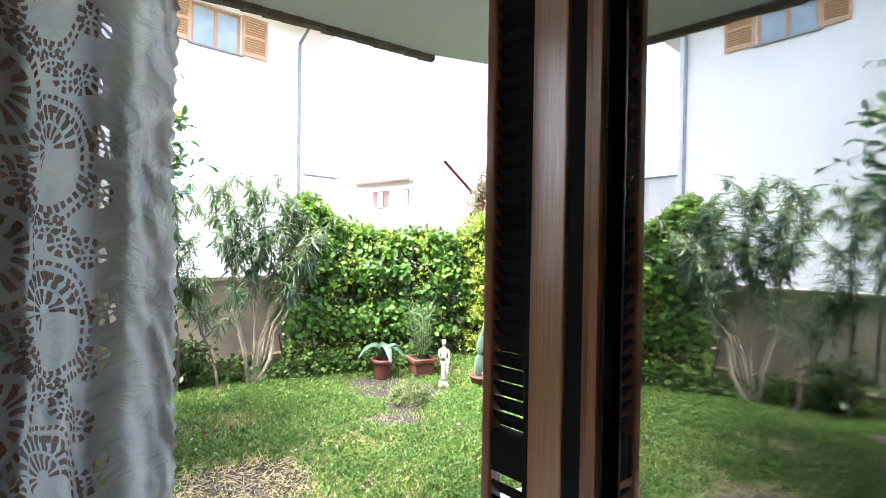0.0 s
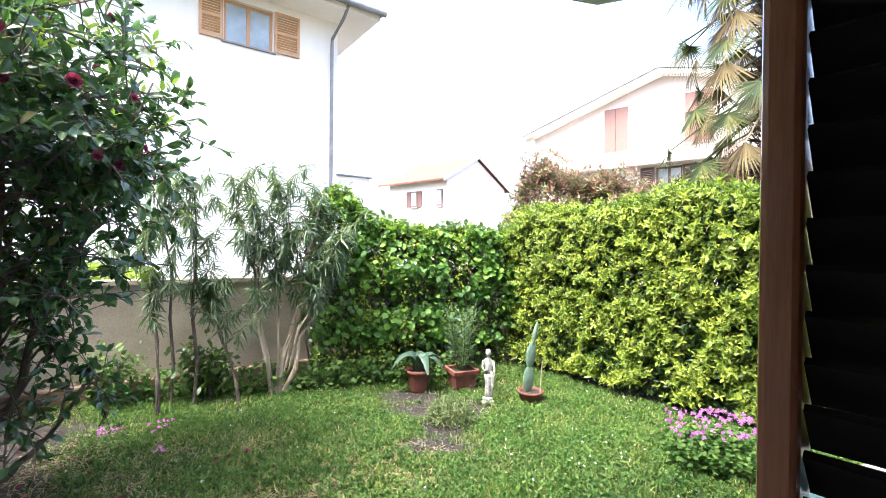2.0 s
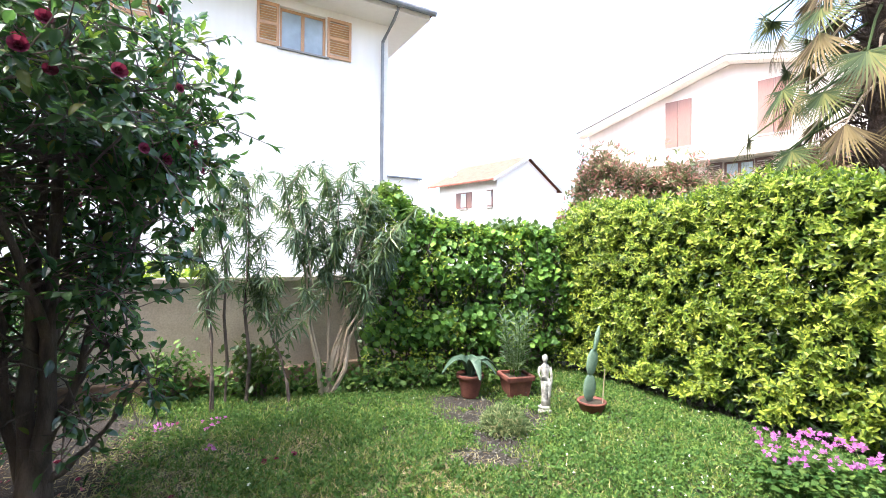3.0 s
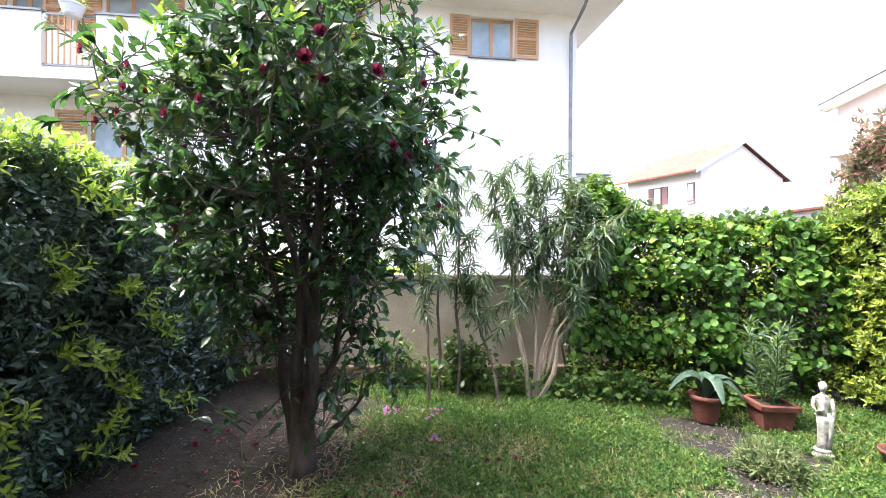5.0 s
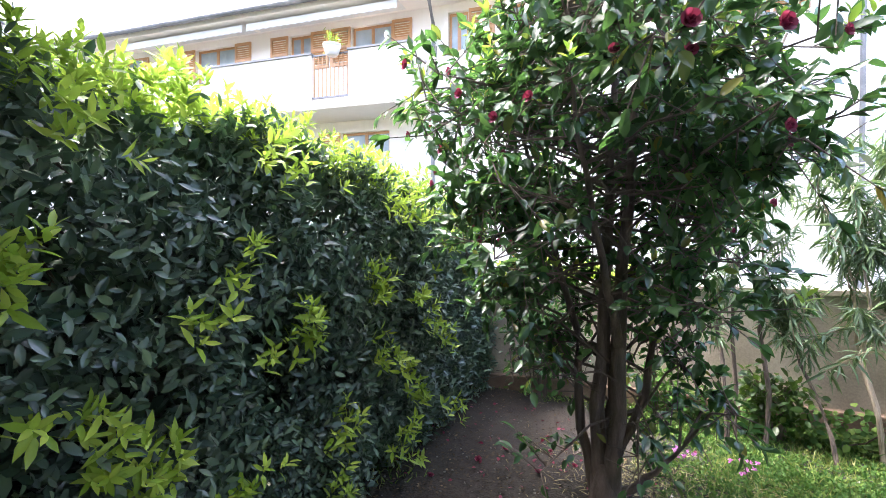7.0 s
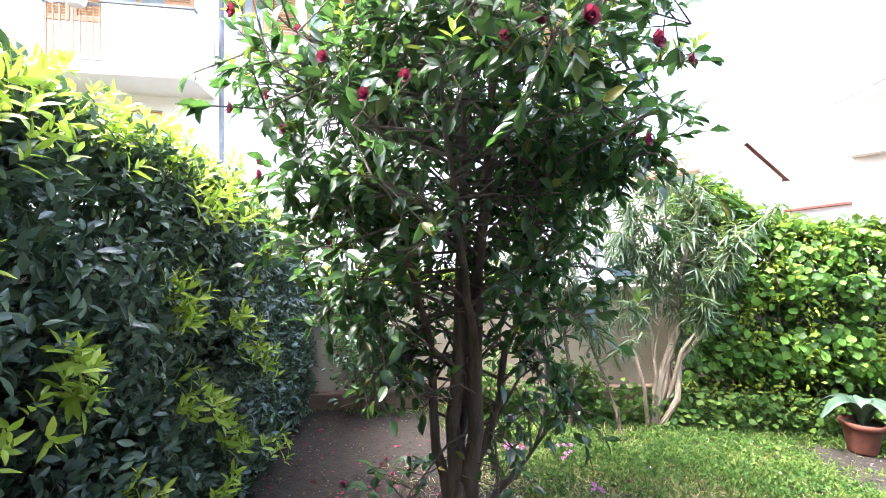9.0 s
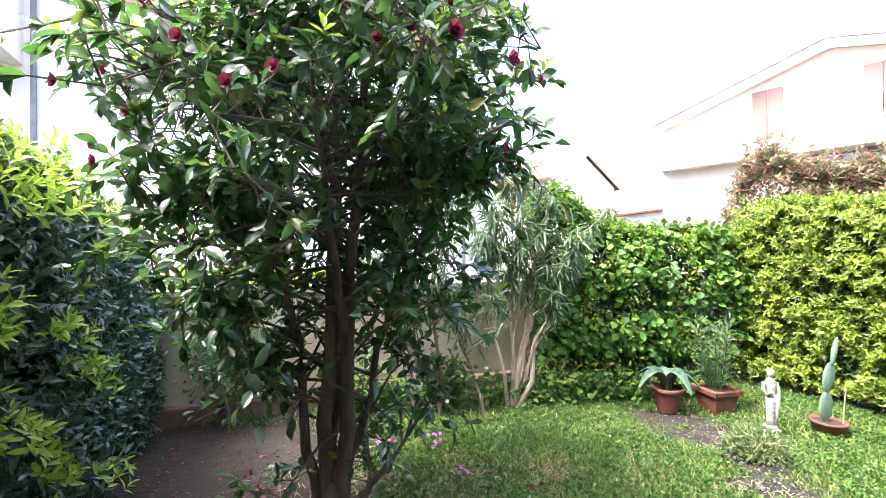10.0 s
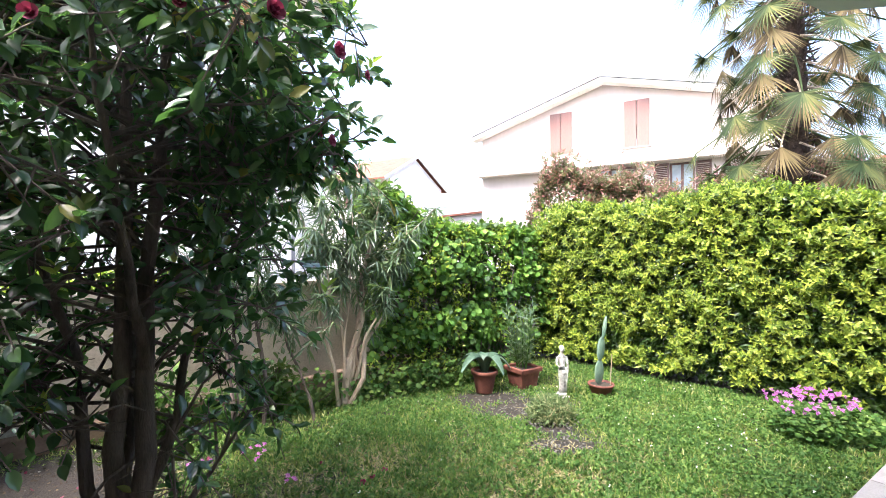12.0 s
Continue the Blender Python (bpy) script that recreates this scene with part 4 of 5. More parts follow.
def white_house():
    root = empty("house", "white rendered three-storey house with honey-coloured shutters", "house")
    up = [(1.3, 2.53), (-3.48, -2.26), (-5.02, -4.46), (-7.95, -6.68), (-10.06, -9.3), (-13.6, -12.05), (-17.2, -16.2)]
    lowr = [(-8.28, -6.75), (-11.6, -10.3), (1.3, 2.5), (-3.4, -2.2)]
    holes = [(a, b, 6.68, 7.78) for a, b in up] + [(a, b, 3.55, 4.72) for a, b in lowr[:2]]
    bm = bmesh.new()
    wall_with_holes(bm, -20, 4.37, -0.1, 8.0, 0, 0.32, holes, NB)
    part("wall", bm, WHITE_WALL, root)
    for lo, hi in (((4.07, 0.322, -0.1), (4.37, 11, 8.0)), ((-20, 0.322, -0.1), (-19.7, 11, 8.0)), ((-19.698, 10.7, -0.1), (4.068, 11, 8.0)), ((-19.698, 0.33, 5.3), (4.068, 10.698, 5.5))):
        bm = bmesh.new()
        box(bm, lo, hi, NB)
        part("wall", bm, WHITE_WALL, root)
    for i, (a, b) in enumerate(up):
        l, rr = ((0.55, 0.68) if i == 0 else (0.0, 0.7) if i in (1, 2) else (0.62, 0.6))
        far_window(root, NB, a, b, 6.68, 7.78, ORANGE_WOOD, l, rr)
    for a, b in lowr[:2]:
        far_window(root, NB, a, b, 3.55, 4.72, ORANGE_WOOD, 0.7, 0.0)
    # roof: deep eaves, low pitch
    bm = bmesh.new()
    box(bm, (-20.9, -0.95, 8.0), (5.27, 11.9, 8.16), NB)
    part("soffit", bm, WHITE_WALL, root)
    bm = bmesh.new()
    pts = [(-21, -1.05, 8.162), (5.37, -1.05, 8.162), (5.37, 5.5, 10.4), (-21, 5.5, 10.4), (5.37, 12, 8.162), (-21, 12, 8.162)]
    vs = [bm.verts.new(NB @ Vector(p)) for p in pts]
    for f in ((0, 1, 2, 3), (3, 2, 4, 5), (1, 4, 2), (0, 3, 5), (0, 5, 4, 1)):
        bm.faces.new([vs[i] for i in f])
    roof = part("roof", bm, ROOFTILE, root)
    bm = bmesh.new()
    tube(bm, [NB @ Vector((-21, -1.1, 8.14)), NB @ Vector((5.37, -1.1, 8.14))], [0.085, 0.085], 10)
    part("gutter", bm, GREY_METAL, root, "grey metal gutter")
    for x in (4.16, -5.42):
        bm = bmesh.new()
        tube(bm, [NB @ Vector(p) for p in ((x + 0.1, -1.0, 8.08), (x + 0.08, -0.75, 7.85), (x, -0.1, 7.45), (x, -0.09, 7.2), (x, -0.09, 0.0))], [0.05] * 5, 8)
        part("drainpipe", bm, GREY_METAL, root, "grey drainpipe")
    # balcony with a solid parapet and one barred opening
    def balcony(x0, x1, gap):
        bm = bmesh.new()
        box(bm, (x0, -1.3, 5.05), (x1, -0.002, 5.28), NB)
        bal = part("balcony", bm, WHITE_WALL, root)
        for a, b in ((x0, gap[0]), (gap[1], x1)) if gap else ((x0, x1),):
            bm = bmesh.new()
            box(bm, (a, -1.3, 5.282), (b, -1.15, 6.5), NB)
            part("parapet", bm, WHITE_WALL, bal)
            bm = bmesh.new()
            box(bm, (a - 0.02, -1.34, 6.503), (b + 0.02, -1.12, 6.55), NB)
            part("coping", bm, GREY_METAL, bal)
        for a in (x0, x1 - 0.15):
            bm = bmesh.new()
            box(bm, (a, -1.148, 5.282), (a + 0.15, -0.002, 6.5), NB)
            part("parapet", bm, WHITE_WALL, bal)
        if gap:
            for k in range(9):
                x = gap[0] + 0.06 + (gap[1] - gap[0] - 0.12) * k / 8
                bm = bmesh.new()
                box(bm, (x - 0.012, -1.25, 5.36), (x + 0.012, -1.226, 6.46), NB)
                part("bar", bm, ORANGE_WOOD, bal)
            for z in (5.34, 6.46):
                bm = bmesh.new()
                box(bm, (gap[0], -1.26, z), (gap[1], -1.216, z + 0.04), NB)
                part("rail", bm, GREY_METAL, bal)
    balcony(-11.95, -5.6, (-8.45, -7.35))
    balcony(-18.2, -13.05, None)
    # awnings, rolled half out under the eaves
    for x0, x1 in ((-10.95, -6.2), (-15.75, -11.1)):
        bm = bmesh.new()
        n = 60
        a = [bm.verts.new(NB @ Vector((x0 + (x1 - x0) * i / n, -0.12, 8.0 - 0.02))) for i in range(n + 1)]
        b = [bm.verts.new(NB @ Vector((x0 + (x1 - x0) * i / n, -0.8, 7.9))) for i in range(n + 1)]
        c = [bm.verts.new(NB @ Vector((x0 + (x1 - x0) * i / n, -0.82, 7.66 + 0.035 * abs(math.sin(i * 1.05))))) for i in range(n + 1)]
        for i in range(n):
            bm.faces.new((a[i], a[i + 1], b[i + 1], b[i]))
            bm.faces.new((b[i], b[i + 1], c[i + 1], c[i]))
        aw = part("awning", bm, AWNING, root, "white scalloped awning")
    return root


white_house()

# ================= pink-white house beyond the hedge =================
H3 = pose(10.649, 15.263, 0, 0, 0, -40.05) @ Matrix.Scale(1.035, 4)   # x along its gable front


def gable_house():
    root = empty("house", "pale pink gabled house with rose shutters", "house")
    holes = [(-6.2, -5.35, 5.2, 6.9), (-3.3, -2.45, 5.2, 6.95), (-4.3, -3.4, 3.2, 4.45), (-1.75, -0.95, 3.1, 4.45)]
    bm = bmesh.new()
    wall_with_holes(bm, -9.4, 1.6, -0.1, 6.0, 0, 0.3, [(a, b, c, min(d, 6.0)) for a, b, c, d in holes], H3)
    part("wall", bm, PINK_WALL, root)
    for lo, hi in (((-9.4, 0.302, -0.1), (-9.1, 10, 6.0)), ((1.3, 0.302, -0.1), (1.6, 10, 6.0)), ((-9.4, 10.002, -0.1), (1.6, 10.3, 6.0))):
        bm = bmesh.new()
        box(bm, lo, hi, H3)
        part("wall", bm, PINK_WALL, root)
    bm = bmesh.new()
    # gable
    vs = []
    for y in (0.0, 0.3):
        vs.append([bm.verts.new(H3 @ Vector((x, y, z))) for x, z in ((-9.4, 6.002), (1.6, 6.002), (1.6, 6.25), (-4.1, 7.75), (-9.4, 6.25))])
    bm.faces.new(vs[0][::-1])
    bm.faces.new(vs[1])
    for i in range(5):
        bm.faces.new((vs[0][i], vs[0][(i + 1) % 5], vs[1][(i + 1) % 5], vs[1][i]))
    part("wall", bm, PINK_WALL, root)
    bm = bmesh.new()
    box(bm, (-9.4, -0.6, 4.5), (2.2, -0.003, 4.68), H3)
    part("balcony", bm, PINK_WALL, root)
    bm = bmesh.new()
    for sgn, x0, z0 in ((-1, -9.7, 6.2), (1, 2.5, 6.1)):
        a = [H3 @ Vector(p) for p in ((x0, -0.55, z0 + 0.12), (-4.1, -0.55, 7.94), (-4.1, 10.8, 7.94), (x0, 10.8, z0 + 0.12))]
        lo = [bm.verts.new(p) for p in a]
        hi = [bm.verts.new(p + Vector((0, 0, 0.36))) for p in a]
        bm.faces.new(lo)
        bm.faces.new(hi)
        for i in range(4):
            bm.faces.new((lo[i], lo[(i + 1) % 4], hi[(i + 1) % 4], hi[i]))
    part("roof", bm, PALE_ROOF, root, "pale grey roof with deep verges")
    for x0, x1, z0, z1 in ((-9.7, -4.1, 6.3, 7.92), (-4.1, 2.5, 7.92, 6.2)):
        bm = bmesh.new()
        p = [(x0, -0.5, z0 - 0.16), (x1, -0.5, z1 - 0.16), (x1, -0.5, z1 + 0.01), (x0, -0.5, z0 + 0.01)]
        f = [bm.verts.new(H3 @ Vector(q)) for q in p]
        k = [bm.verts.new(H3 @ Vector((q[0], -0.002, q[2]))) for q in p]
        bm.faces.new(f)
        bm.faces.new(k)
        for i in range(4):
            bm.faces.new((f[i], f[(i + 1) % 4], k[(i + 1) % 4], k[i]))
        part("fascia", bm, WHITE_WALL, root)
    for a, b, c, d in holes[:2]:
        d = min(d, 6.95)
        bm = bmesh.new()
        box(bm, (a - 0.02, -0.06, c), ((a + b) / 2 - 0.01, -0.015, d), H3)
        part("shutter", bm, PINK_WOOD, root, "closed rose-coloured shutter")
        bm = bmesh.new()
        box(bm, ((a + b) / 2 + 0.01, -0.06, c), (b + 0.02, -0.015, d), H3)
        part("shutter", bm, PINK_WOOD, root)
        bm = bmesh.new()
        box(bm, (a - 0.1, -0.12, c - 0.07), (b + 0.1, -0.002, c - 0.01), H3)
        part("sill", bm, STONE, root)
    for a, b, c, d in holes[2:]:
        far_window(root, H3, a, b, c, d, DARK_PAINT, 0.5, 0.5)
    bm = bmesh.new()
    tube(bm, [H3 @ Vector((-8.4, 1, 6.3)), H3 @ Vector((-8.4, 1, 7.25))], [0.12, 0.12], 10)
    part("flue", bm, GREY_METAL, root)
    return root


gable_house()

# ================= small house far off =================
H2 = pose(-1.664, 28.614, 0, 0, 0, 50.7) @ Matrix.Scale(0.973, 4)  # x along its gable, y along its side wall


def small_house():
    root = empty("house", "small white house with a red tiled roof", "house")
    bm = bmesh.new()
    outline = [(1.0, 0, -0.1), (7.8, 0, -0.1), (7.8, 0, 5.9), (4.2, 0, 7.72), (1.0, 0, 6.05)]
    a = [bm.verts.new(H2 @ Vector(p)) for p in outline]
    b = [bm.verts.new(H2 @ Vector((p[0], 5.6, p[2]))) for p in outline]
    bm.faces.new(a)
    bm.faces.new(b)
    for i in range(5):
        bm.faces.new((a[i], a[(i + 1) % 5], b[(i + 1) % 5], b[i]))
    part("wall", bm, WHITE_WALL, root)
    for x0, z0 in ((0.4, 5.87), (8.35, 5.75)):
        bm = bmesh.new()
        p = [H2 @ Vector(q) for q in ((x0, -0.22, z0), (4.2, -0.22, 7.85), (4.2, 6.3, 7.85), (x0, 6.3, z0))]
        lo = [bm.verts.new(v) for v in p]
        hi = [bm.verts.new(v + Vector((0, 0, 0.1))) for v in p]
        bm.faces.new(lo)
        bm.faces.new(hi)
        for i in range(4):
            bm.faces.new((lo[i], lo[(i + 1) % 4], hi[(i + 1) % 4], hi[i]))
        part("roof", bm, ROOFTILE, root)
        bm = bmesh.new()
        q = [(x0, -0.28, z0 - 0.1), (4.2, -0.28, 7.75), (4.2, -0.28, 7.98), (x0, -0.28, z0 + 0.13)]
        f = [bm.verts.new(H2 @ Vector(v)) for v in q]
        k = [bm.verts.new(H2 @ Vector((v[0], -0.23, v[2]))) for v in q]
        bm.faces.new(f)
        bm.faces.new(k)
        for i in range(4):
            bm.faces.new((f[i], f[(i + 1) % 4], k[(i + 1) % 4], k[i]))
        part("verge_board", bm, OWN_WALL, root)
    for y, w in ((0.35, 0.5), (2.7, 0.62)):
        bm = bmesh.new()
        box(bm, (0.93, y, 4.25), (0.996, y + w, 5.35), H2)
        win = part("window", bm, DARK_PAINT, root)
        bm = bmesh.new()
        box(bm, (0.91, y + 0.07, 4.34), (0.928, y + w - 0.07, 5.27), H2)
        part("pane", bm, FAR_GLASS, win)
        bm = bmesh.new()
        box(bm, (0.88, y - 0.06, 4.16), (0.996, y + w + 0.06, 4.246), H2)
        part("sill", bm, STONE, win)
    for y in (2.26, 3.36):
        bm = bmesh.new()
        box(bm, (0.94, y, 4.25), (0.996, y + 0.4, 5.35), H2)
        part("shutter", bm, DARK_PAINT, root, "open dark brown shutter")
    bm = bmesh.new()
    box(bm, (2.0, 5.2, 6.2), (2.4, 5.6, 7.35), H2)
    part("chimney", bm, OWN_WALL, root)
    return root


small_house()

# ================= oleander by the wall =================
def oleander():
    r = random.Random(21)
    root = empty("oleander_bush", "leggy oleander bush with narrow grey-green leaves", "bush")
    plan = [((-2.12, 5.2), (-2.5, 5.2, 2.0), 0.016), ((-2.12, 5.2), (-2.15, 5.4, 2.12), 0.018), ((-2.1, 5.22), (-1.8, 5.5, 1.95), 0.042), ((-2.08, 5.2), (-1.5, 5.45, 1.35), 0.028),
            ((-2.14, 5.18), (-2.32, 5.05, 1.75), 0.018), ((-2.1, 5.2), (-1.98, 5.25, 1.65), 0.014), ((-2.3, 4.85), (-2.72, 5.05, 1.0), 0.018), ((-2.72, 4.8), (-2.9, 5.1, 2.1), 0.02),
            ((-2.85, 4.5), (-3.15, 4.7, 1.55), 0.022), ((-2.9, 4.75), (-3.1, 4.95, 2.0), 0.018), ((-2.1, 5.22), (-1.45, 5.3, 1.6), 0.02), ((-2.1, 5.22), (-1.75, 5.6, 1.9), 0.02)]
    bs, ax = [], []
    for (bx, by), tip, rad in plan:
        a, t = Vector((bx, by, -0.1)), Vector(tip)
        pts = [a.lerp(t, f) + Vector((r.uniform(-.055, .055), r.uniform(-.04, .04), 0.05 * math.sin(f * 3))) * (0 < f) for f in (0, .2, .4, .6, .8, 1)]
        bm = bmesh.new()
        tube(bm, pts, [rad, rad * .9, rad * .75, rad * .6, rad * .42, rad * .25], 7)
        part("stem", bm, BARK if bx < -2.25 else PALE_BARK, root)
        twigs = [(pts[i].lerp(pts[i + 1], r.random()), i) for i in (2, 3, 3, 4, 4, 4) for _ in range(2)]
        ends = [(pts[-2], pts[-1])]
        bm = bmesh.new()
        for p, i in twigs:
            e = p + Vector((r.gauss(0, .14), r.gauss(0, .1), r.uniform(0.08, 0.34)))
            tube(bm, [p, e], [0.006, 0.003], 4)
            ends.append((p, e))
        tagged(part("twig_wood", bm, PALE_BARK, root), kind="stuff")
        for p, e in ends:
            for _ in range(40):
                f = r.uniform(0.25, 1.05)
                bs.append(p.lerp(e, f))
                ang = r.uniform(0, 6.283)
                ax.append((math.cos(ang), math.sin(ang), r.uniform(-1.7, 0.7)))
    g = np.random.default_rng(22)
    n = len(bs)
    s = 0.75 + 0.5 * g.random(n)
    blades("leaves", np.array(bs), np.array(ax), np.array([[0, 0, 1.0]]) + g.standard_normal((n, 3)) * 0.4, 0.145 * s, 0.018 * s, OLEANDER, root, fold=0.1, droop=0.45)


oleander()

# ================= small shrub in the corner, ground ivy =================
def low_shrub(x, y, top, spread, count, material, label, seed, leaf=0.06, wide=0.032):
    r = random.Random(seed)
    root = empty("shrub", label, "shrub", pose(x, y, 0))
    pts = []
    for k in range(7):
        a = r.uniform(0, 6.283)
        e = Vector((spread * 0.7 * math.cos(a), spread * 0.7 * math.sin(a), top * r.uniform(0.7, 0.95)))
        bm = bmesh.new()
        tube(bm, [Vector((0.05 * math.cos(a), 0.05 * math.sin(a), -0.1)), e * 0.5 + Vector((0, 0, 0.1)), e], [0.012, 0.009, 0.004], 6)
        part("stem", bm, BARK, root)
        pts += [e.lerp(e * 0.45, r.random()) for _ in range(count // 7)]
    g = np.random.default_rng(seed)
    b = np.array(pts) + g.standard_normal((len(pts), 3)) * np.array([spread * .33, spread * .33, top * .14])
    n = len(b)
    s = 0.7 + 0.5 * g.random(n)
    blades("leaves", b, g.standard_normal((n, 3)) + b * np.array([1.2, 1.2, 0]), np.array([[0, 0, 1.0]]) + g.standard_normal((n, 3)) * 0.5, leaf * s, wide * s, material, root)


low_shrub(-4.42, 4.2, 1.12, 0.38, 1500, CAMELLIA, "small dark shrub against the garden wall", 41)
low_shrub(-2.75, 5.1, 0.55, 0.25, 420, PITTO_SHADE, "low dark shrub under the oleander", 42, 0.07, 0.045)
low_shrub(-3.5, 4.75, 0.5, 0.25, 260, CLOVER, "thin leafy sapling beside the wall", 43, 0.07, 0.035)
WS = empty("shrub", "low yellow-green shrubs growing behind the garden wall", "shrub")
g = np.random.default_rng(44)
n = 2800
t = g.random(n)
top = np.array([1.25 - 0.12 * x * x + 0.09 * noise.noise(Vector((x * 9, 0, 6))) for x in t])
base = np.array([WALL @ Vector((-0.1 + 2.0 * x, 0.3 + 0.5 * q, h - 0.5 * z * z)) for x, q, z, h in zip(t, g.random(n), g.random(n), top)])
s = 0.7 + 0.6 * g.random(n)
blades("leaves", base, g.standard_normal((n, 3)) + np.array([0, 0, 0.4]), np.array([[0, -0.3, 1.0]]) + g.standard_normal((n, 3)) * 0.5, 0.075 * s, 0.034 * s, IVY_PALE, WS)
for k in range(5):
    bm = bmesh.new()
    p = WALL @ Vector((0.1 + 0.4 * k, 0.5, -0.03))
    tube(bm, [p, p + Vector((0.04, 0.02, 0.6)), p + Vector((-0.03, 0.05, 1.15))], [0.014, 0.01, 0.004], 6)
    part("stem", bm, BARK, WS)
IG = empty("ground_ivy", "ivy creeping along the foot of the wall", "ivy")
g = np.random.default_rng(50)
n = 1500
t = g.random(n)
base = np.column_stack([-3.6 + 3.4 * t + 0.12 * g.standard_normal(n), 4.75 + 1.25 * t - 0.1 + 0.16 * np.abs(g.standard_normal(n)), 0.02 + 0.24 * g.random(n) ** 1.6])
s = 0.6 + 0.6 * g.random(n)
blades("leaves", base, g.standard_normal((n, 3)) + np.array([0.2, -0.5, 0.1]), np.array([[0, -0.3, 1.0]]) + g.standard_normal((n, 3)) * 0.35, 0.06 * s, 0.055 * s, CLOVER, IG)

for k in range(6):
    bm = bmesh.new()
    f = k / 6
    tube(bm, [Vector((-3.5 + 3.3 * f, 4.72 + 1.2 * f, 0.01)), Vector((-3.35 + 3.3 * f, 4.85 + 1.2 * f, 0.06)), Vector((-3.2 + 3.3 * f, 4.9 + 1.2 * f, 0.22))], [0.007, 0.006, 0.004], 5)
    part("runner", bm, BARK, IG)

# ================= photinia and palm behind the hedge =================
def photinia_top(t):
    return 2.26 - 0.1 * t + 0.12 * math.sin(t * 11) + 0.07 * math.sin(t * 29) + 0.22 * math.exp(-((t - 0.1) / 0.07) ** 2) - 0.5 * max(0.0, 0.05 - t) / 0.05


PH0, PH1 = (0.45, 7.4), (4.9, 4.3)
PB = empty("photinia_bush", "photinia shrub with reddish young leaves", "bush")
stems("wood", PH0, PH1, 0.5, lambda t: photinia_top(t) * 0.85, 26, BARK, PB, 61)
hedge_leaves("leaves", PH0, PH1, 0.6, photinia_top, 26000, 0.07, 0.034, PHOTINIA, PB, 62, 0.2, low=1.2)
n = 2200
t = g.random(n)
h = np.array([photinia_top(x) for x in t])
base = along(PH0, PH1, t, g.uniform(-0.1, 0.6, n), h + g.uniform(-0.3, 0.1, n) + 0.3 * g.random(n) ** 4)
shoots("young_growth", base, unit(np.array([[0, 0, 1.0]]) + g.standard_normal((n, 3)) * 0.35), 7, 0.085, 0.028, PHOTINIA, PB, 63, "red-bronze young leaves")


def palm():
    r = random.Random(71)
    root = empty("palm_tree", "fan palm with green and dry hanging fronds", "tree", pose(3.0, 5.45, 0))
    bm = bmesh.new()
    pts, rad = [], []
    for i in range(46):
        z = -0.05 + i * 0.15
        pts.append(Vector((0.03 * math.sin(z), 0.02 * math.cos(z * 1.3), z)))
        rad.append(0.115 + (0.025 if i % 2 else 0.0) + 0.012 * r.random())
    tube(bm, pts, rad, 14)
    part("trunk", bm, PALM_BARK, root, "fibrous dark trunk")
    # old leaf bases and loose fibre
    g = np.random.default_rng(72)
    n = 1500
    a = g.random(n) * 6.283
    z = 1.6 + 5.0 * g.random(n)
    out = np.column_stack([np.cos(a), np.sin(a), np.zeros(n)])
    base = out * 0.14 + np.column_stack([np.zeros(n), np.zeros(n), z])
    blades("fibre", base, out * 0.6 + np.array([0, 0, 0.6]) + g.standard_normal((n, 3)) * 0.4, out, np.full(n, 0.2), np.full(n, 0.022), PALM_BARK, root, slim=True)
    kinds = [(PALM, "green frond", 84, 2.7, 6.6), (PALM_DRY, "dry drooping frond", 56, 2.2, 5.4)]
    for mat, label, count, zlo, zhi in kinds:
        for k in range(count):
            a = k * 2.399 + r.uniform(-.3, .3)
            z = zlo + (zhi - zlo) * (k + r.random()) / count
            lift = (z - 4.9) / 2.0 if mat is PALM else -0.9 + 0.2 * r.random()
            d = Vector((math.cos(a), math.sin(a), max(-0.55, min(0.9, lift)) + r.uniform(-.15, .15))).normalized()
            start = Vector((0.13 * math.cos(a), 0.13 * math.sin(a), z))
            reach = r.uniform(0.6, 1.0) * (1 if mat is PALM else 0.75)
            hub = start + d * reach + Vector((0, 0, -0.12 * reach))
            f = empty("frond", "", "")
            f.parent = root
            bm = bmesh.new()
            tube(bm, [start, start.lerp(hub, 0.5) + Vector((0, 0, 0.05)), hub], [0.014, 0.011, 0.008], 5)
            part("stalk", bm, PALE_BARK if mat is PALM_DRY else PALM, f)
            dd = (d + Vector((0, 0, -1.25 if mat is PALM else -1.6))).normalized()
            side = dd.cross(Vector((0, 0, 1))).normalized()
            nrm = side.cross(dd).normalized()
            m = 32
            ang = np.linspace(-1.75, 1.75, m) if mat is PALM else np.linspace(-1.0, 1.0, m)
            D, S, N = np.array(dd), np.array(side), np.array(nrm)
            axis = np.cos(ang)[:, None] * D + np.sin(ang)[:, None] * S + N * 0.1 * np.cos(ang * 3)[:, None]
            length = 0.44 * (0.75 + 0.25 * np.cos(ang)) * r.uniform(0.85, 1.1)
            blades("blade", np.repeat(np.array(hub)[None], m, axis=0), axis, np.repeat(N[None], m, axis=0) + 0.15 * g.standard_normal((m, 3)), length, np.full(m, 0.015), mat, f, droop=0.14 if mat is PALM else 0.3, slim=True)
    return root


palm()

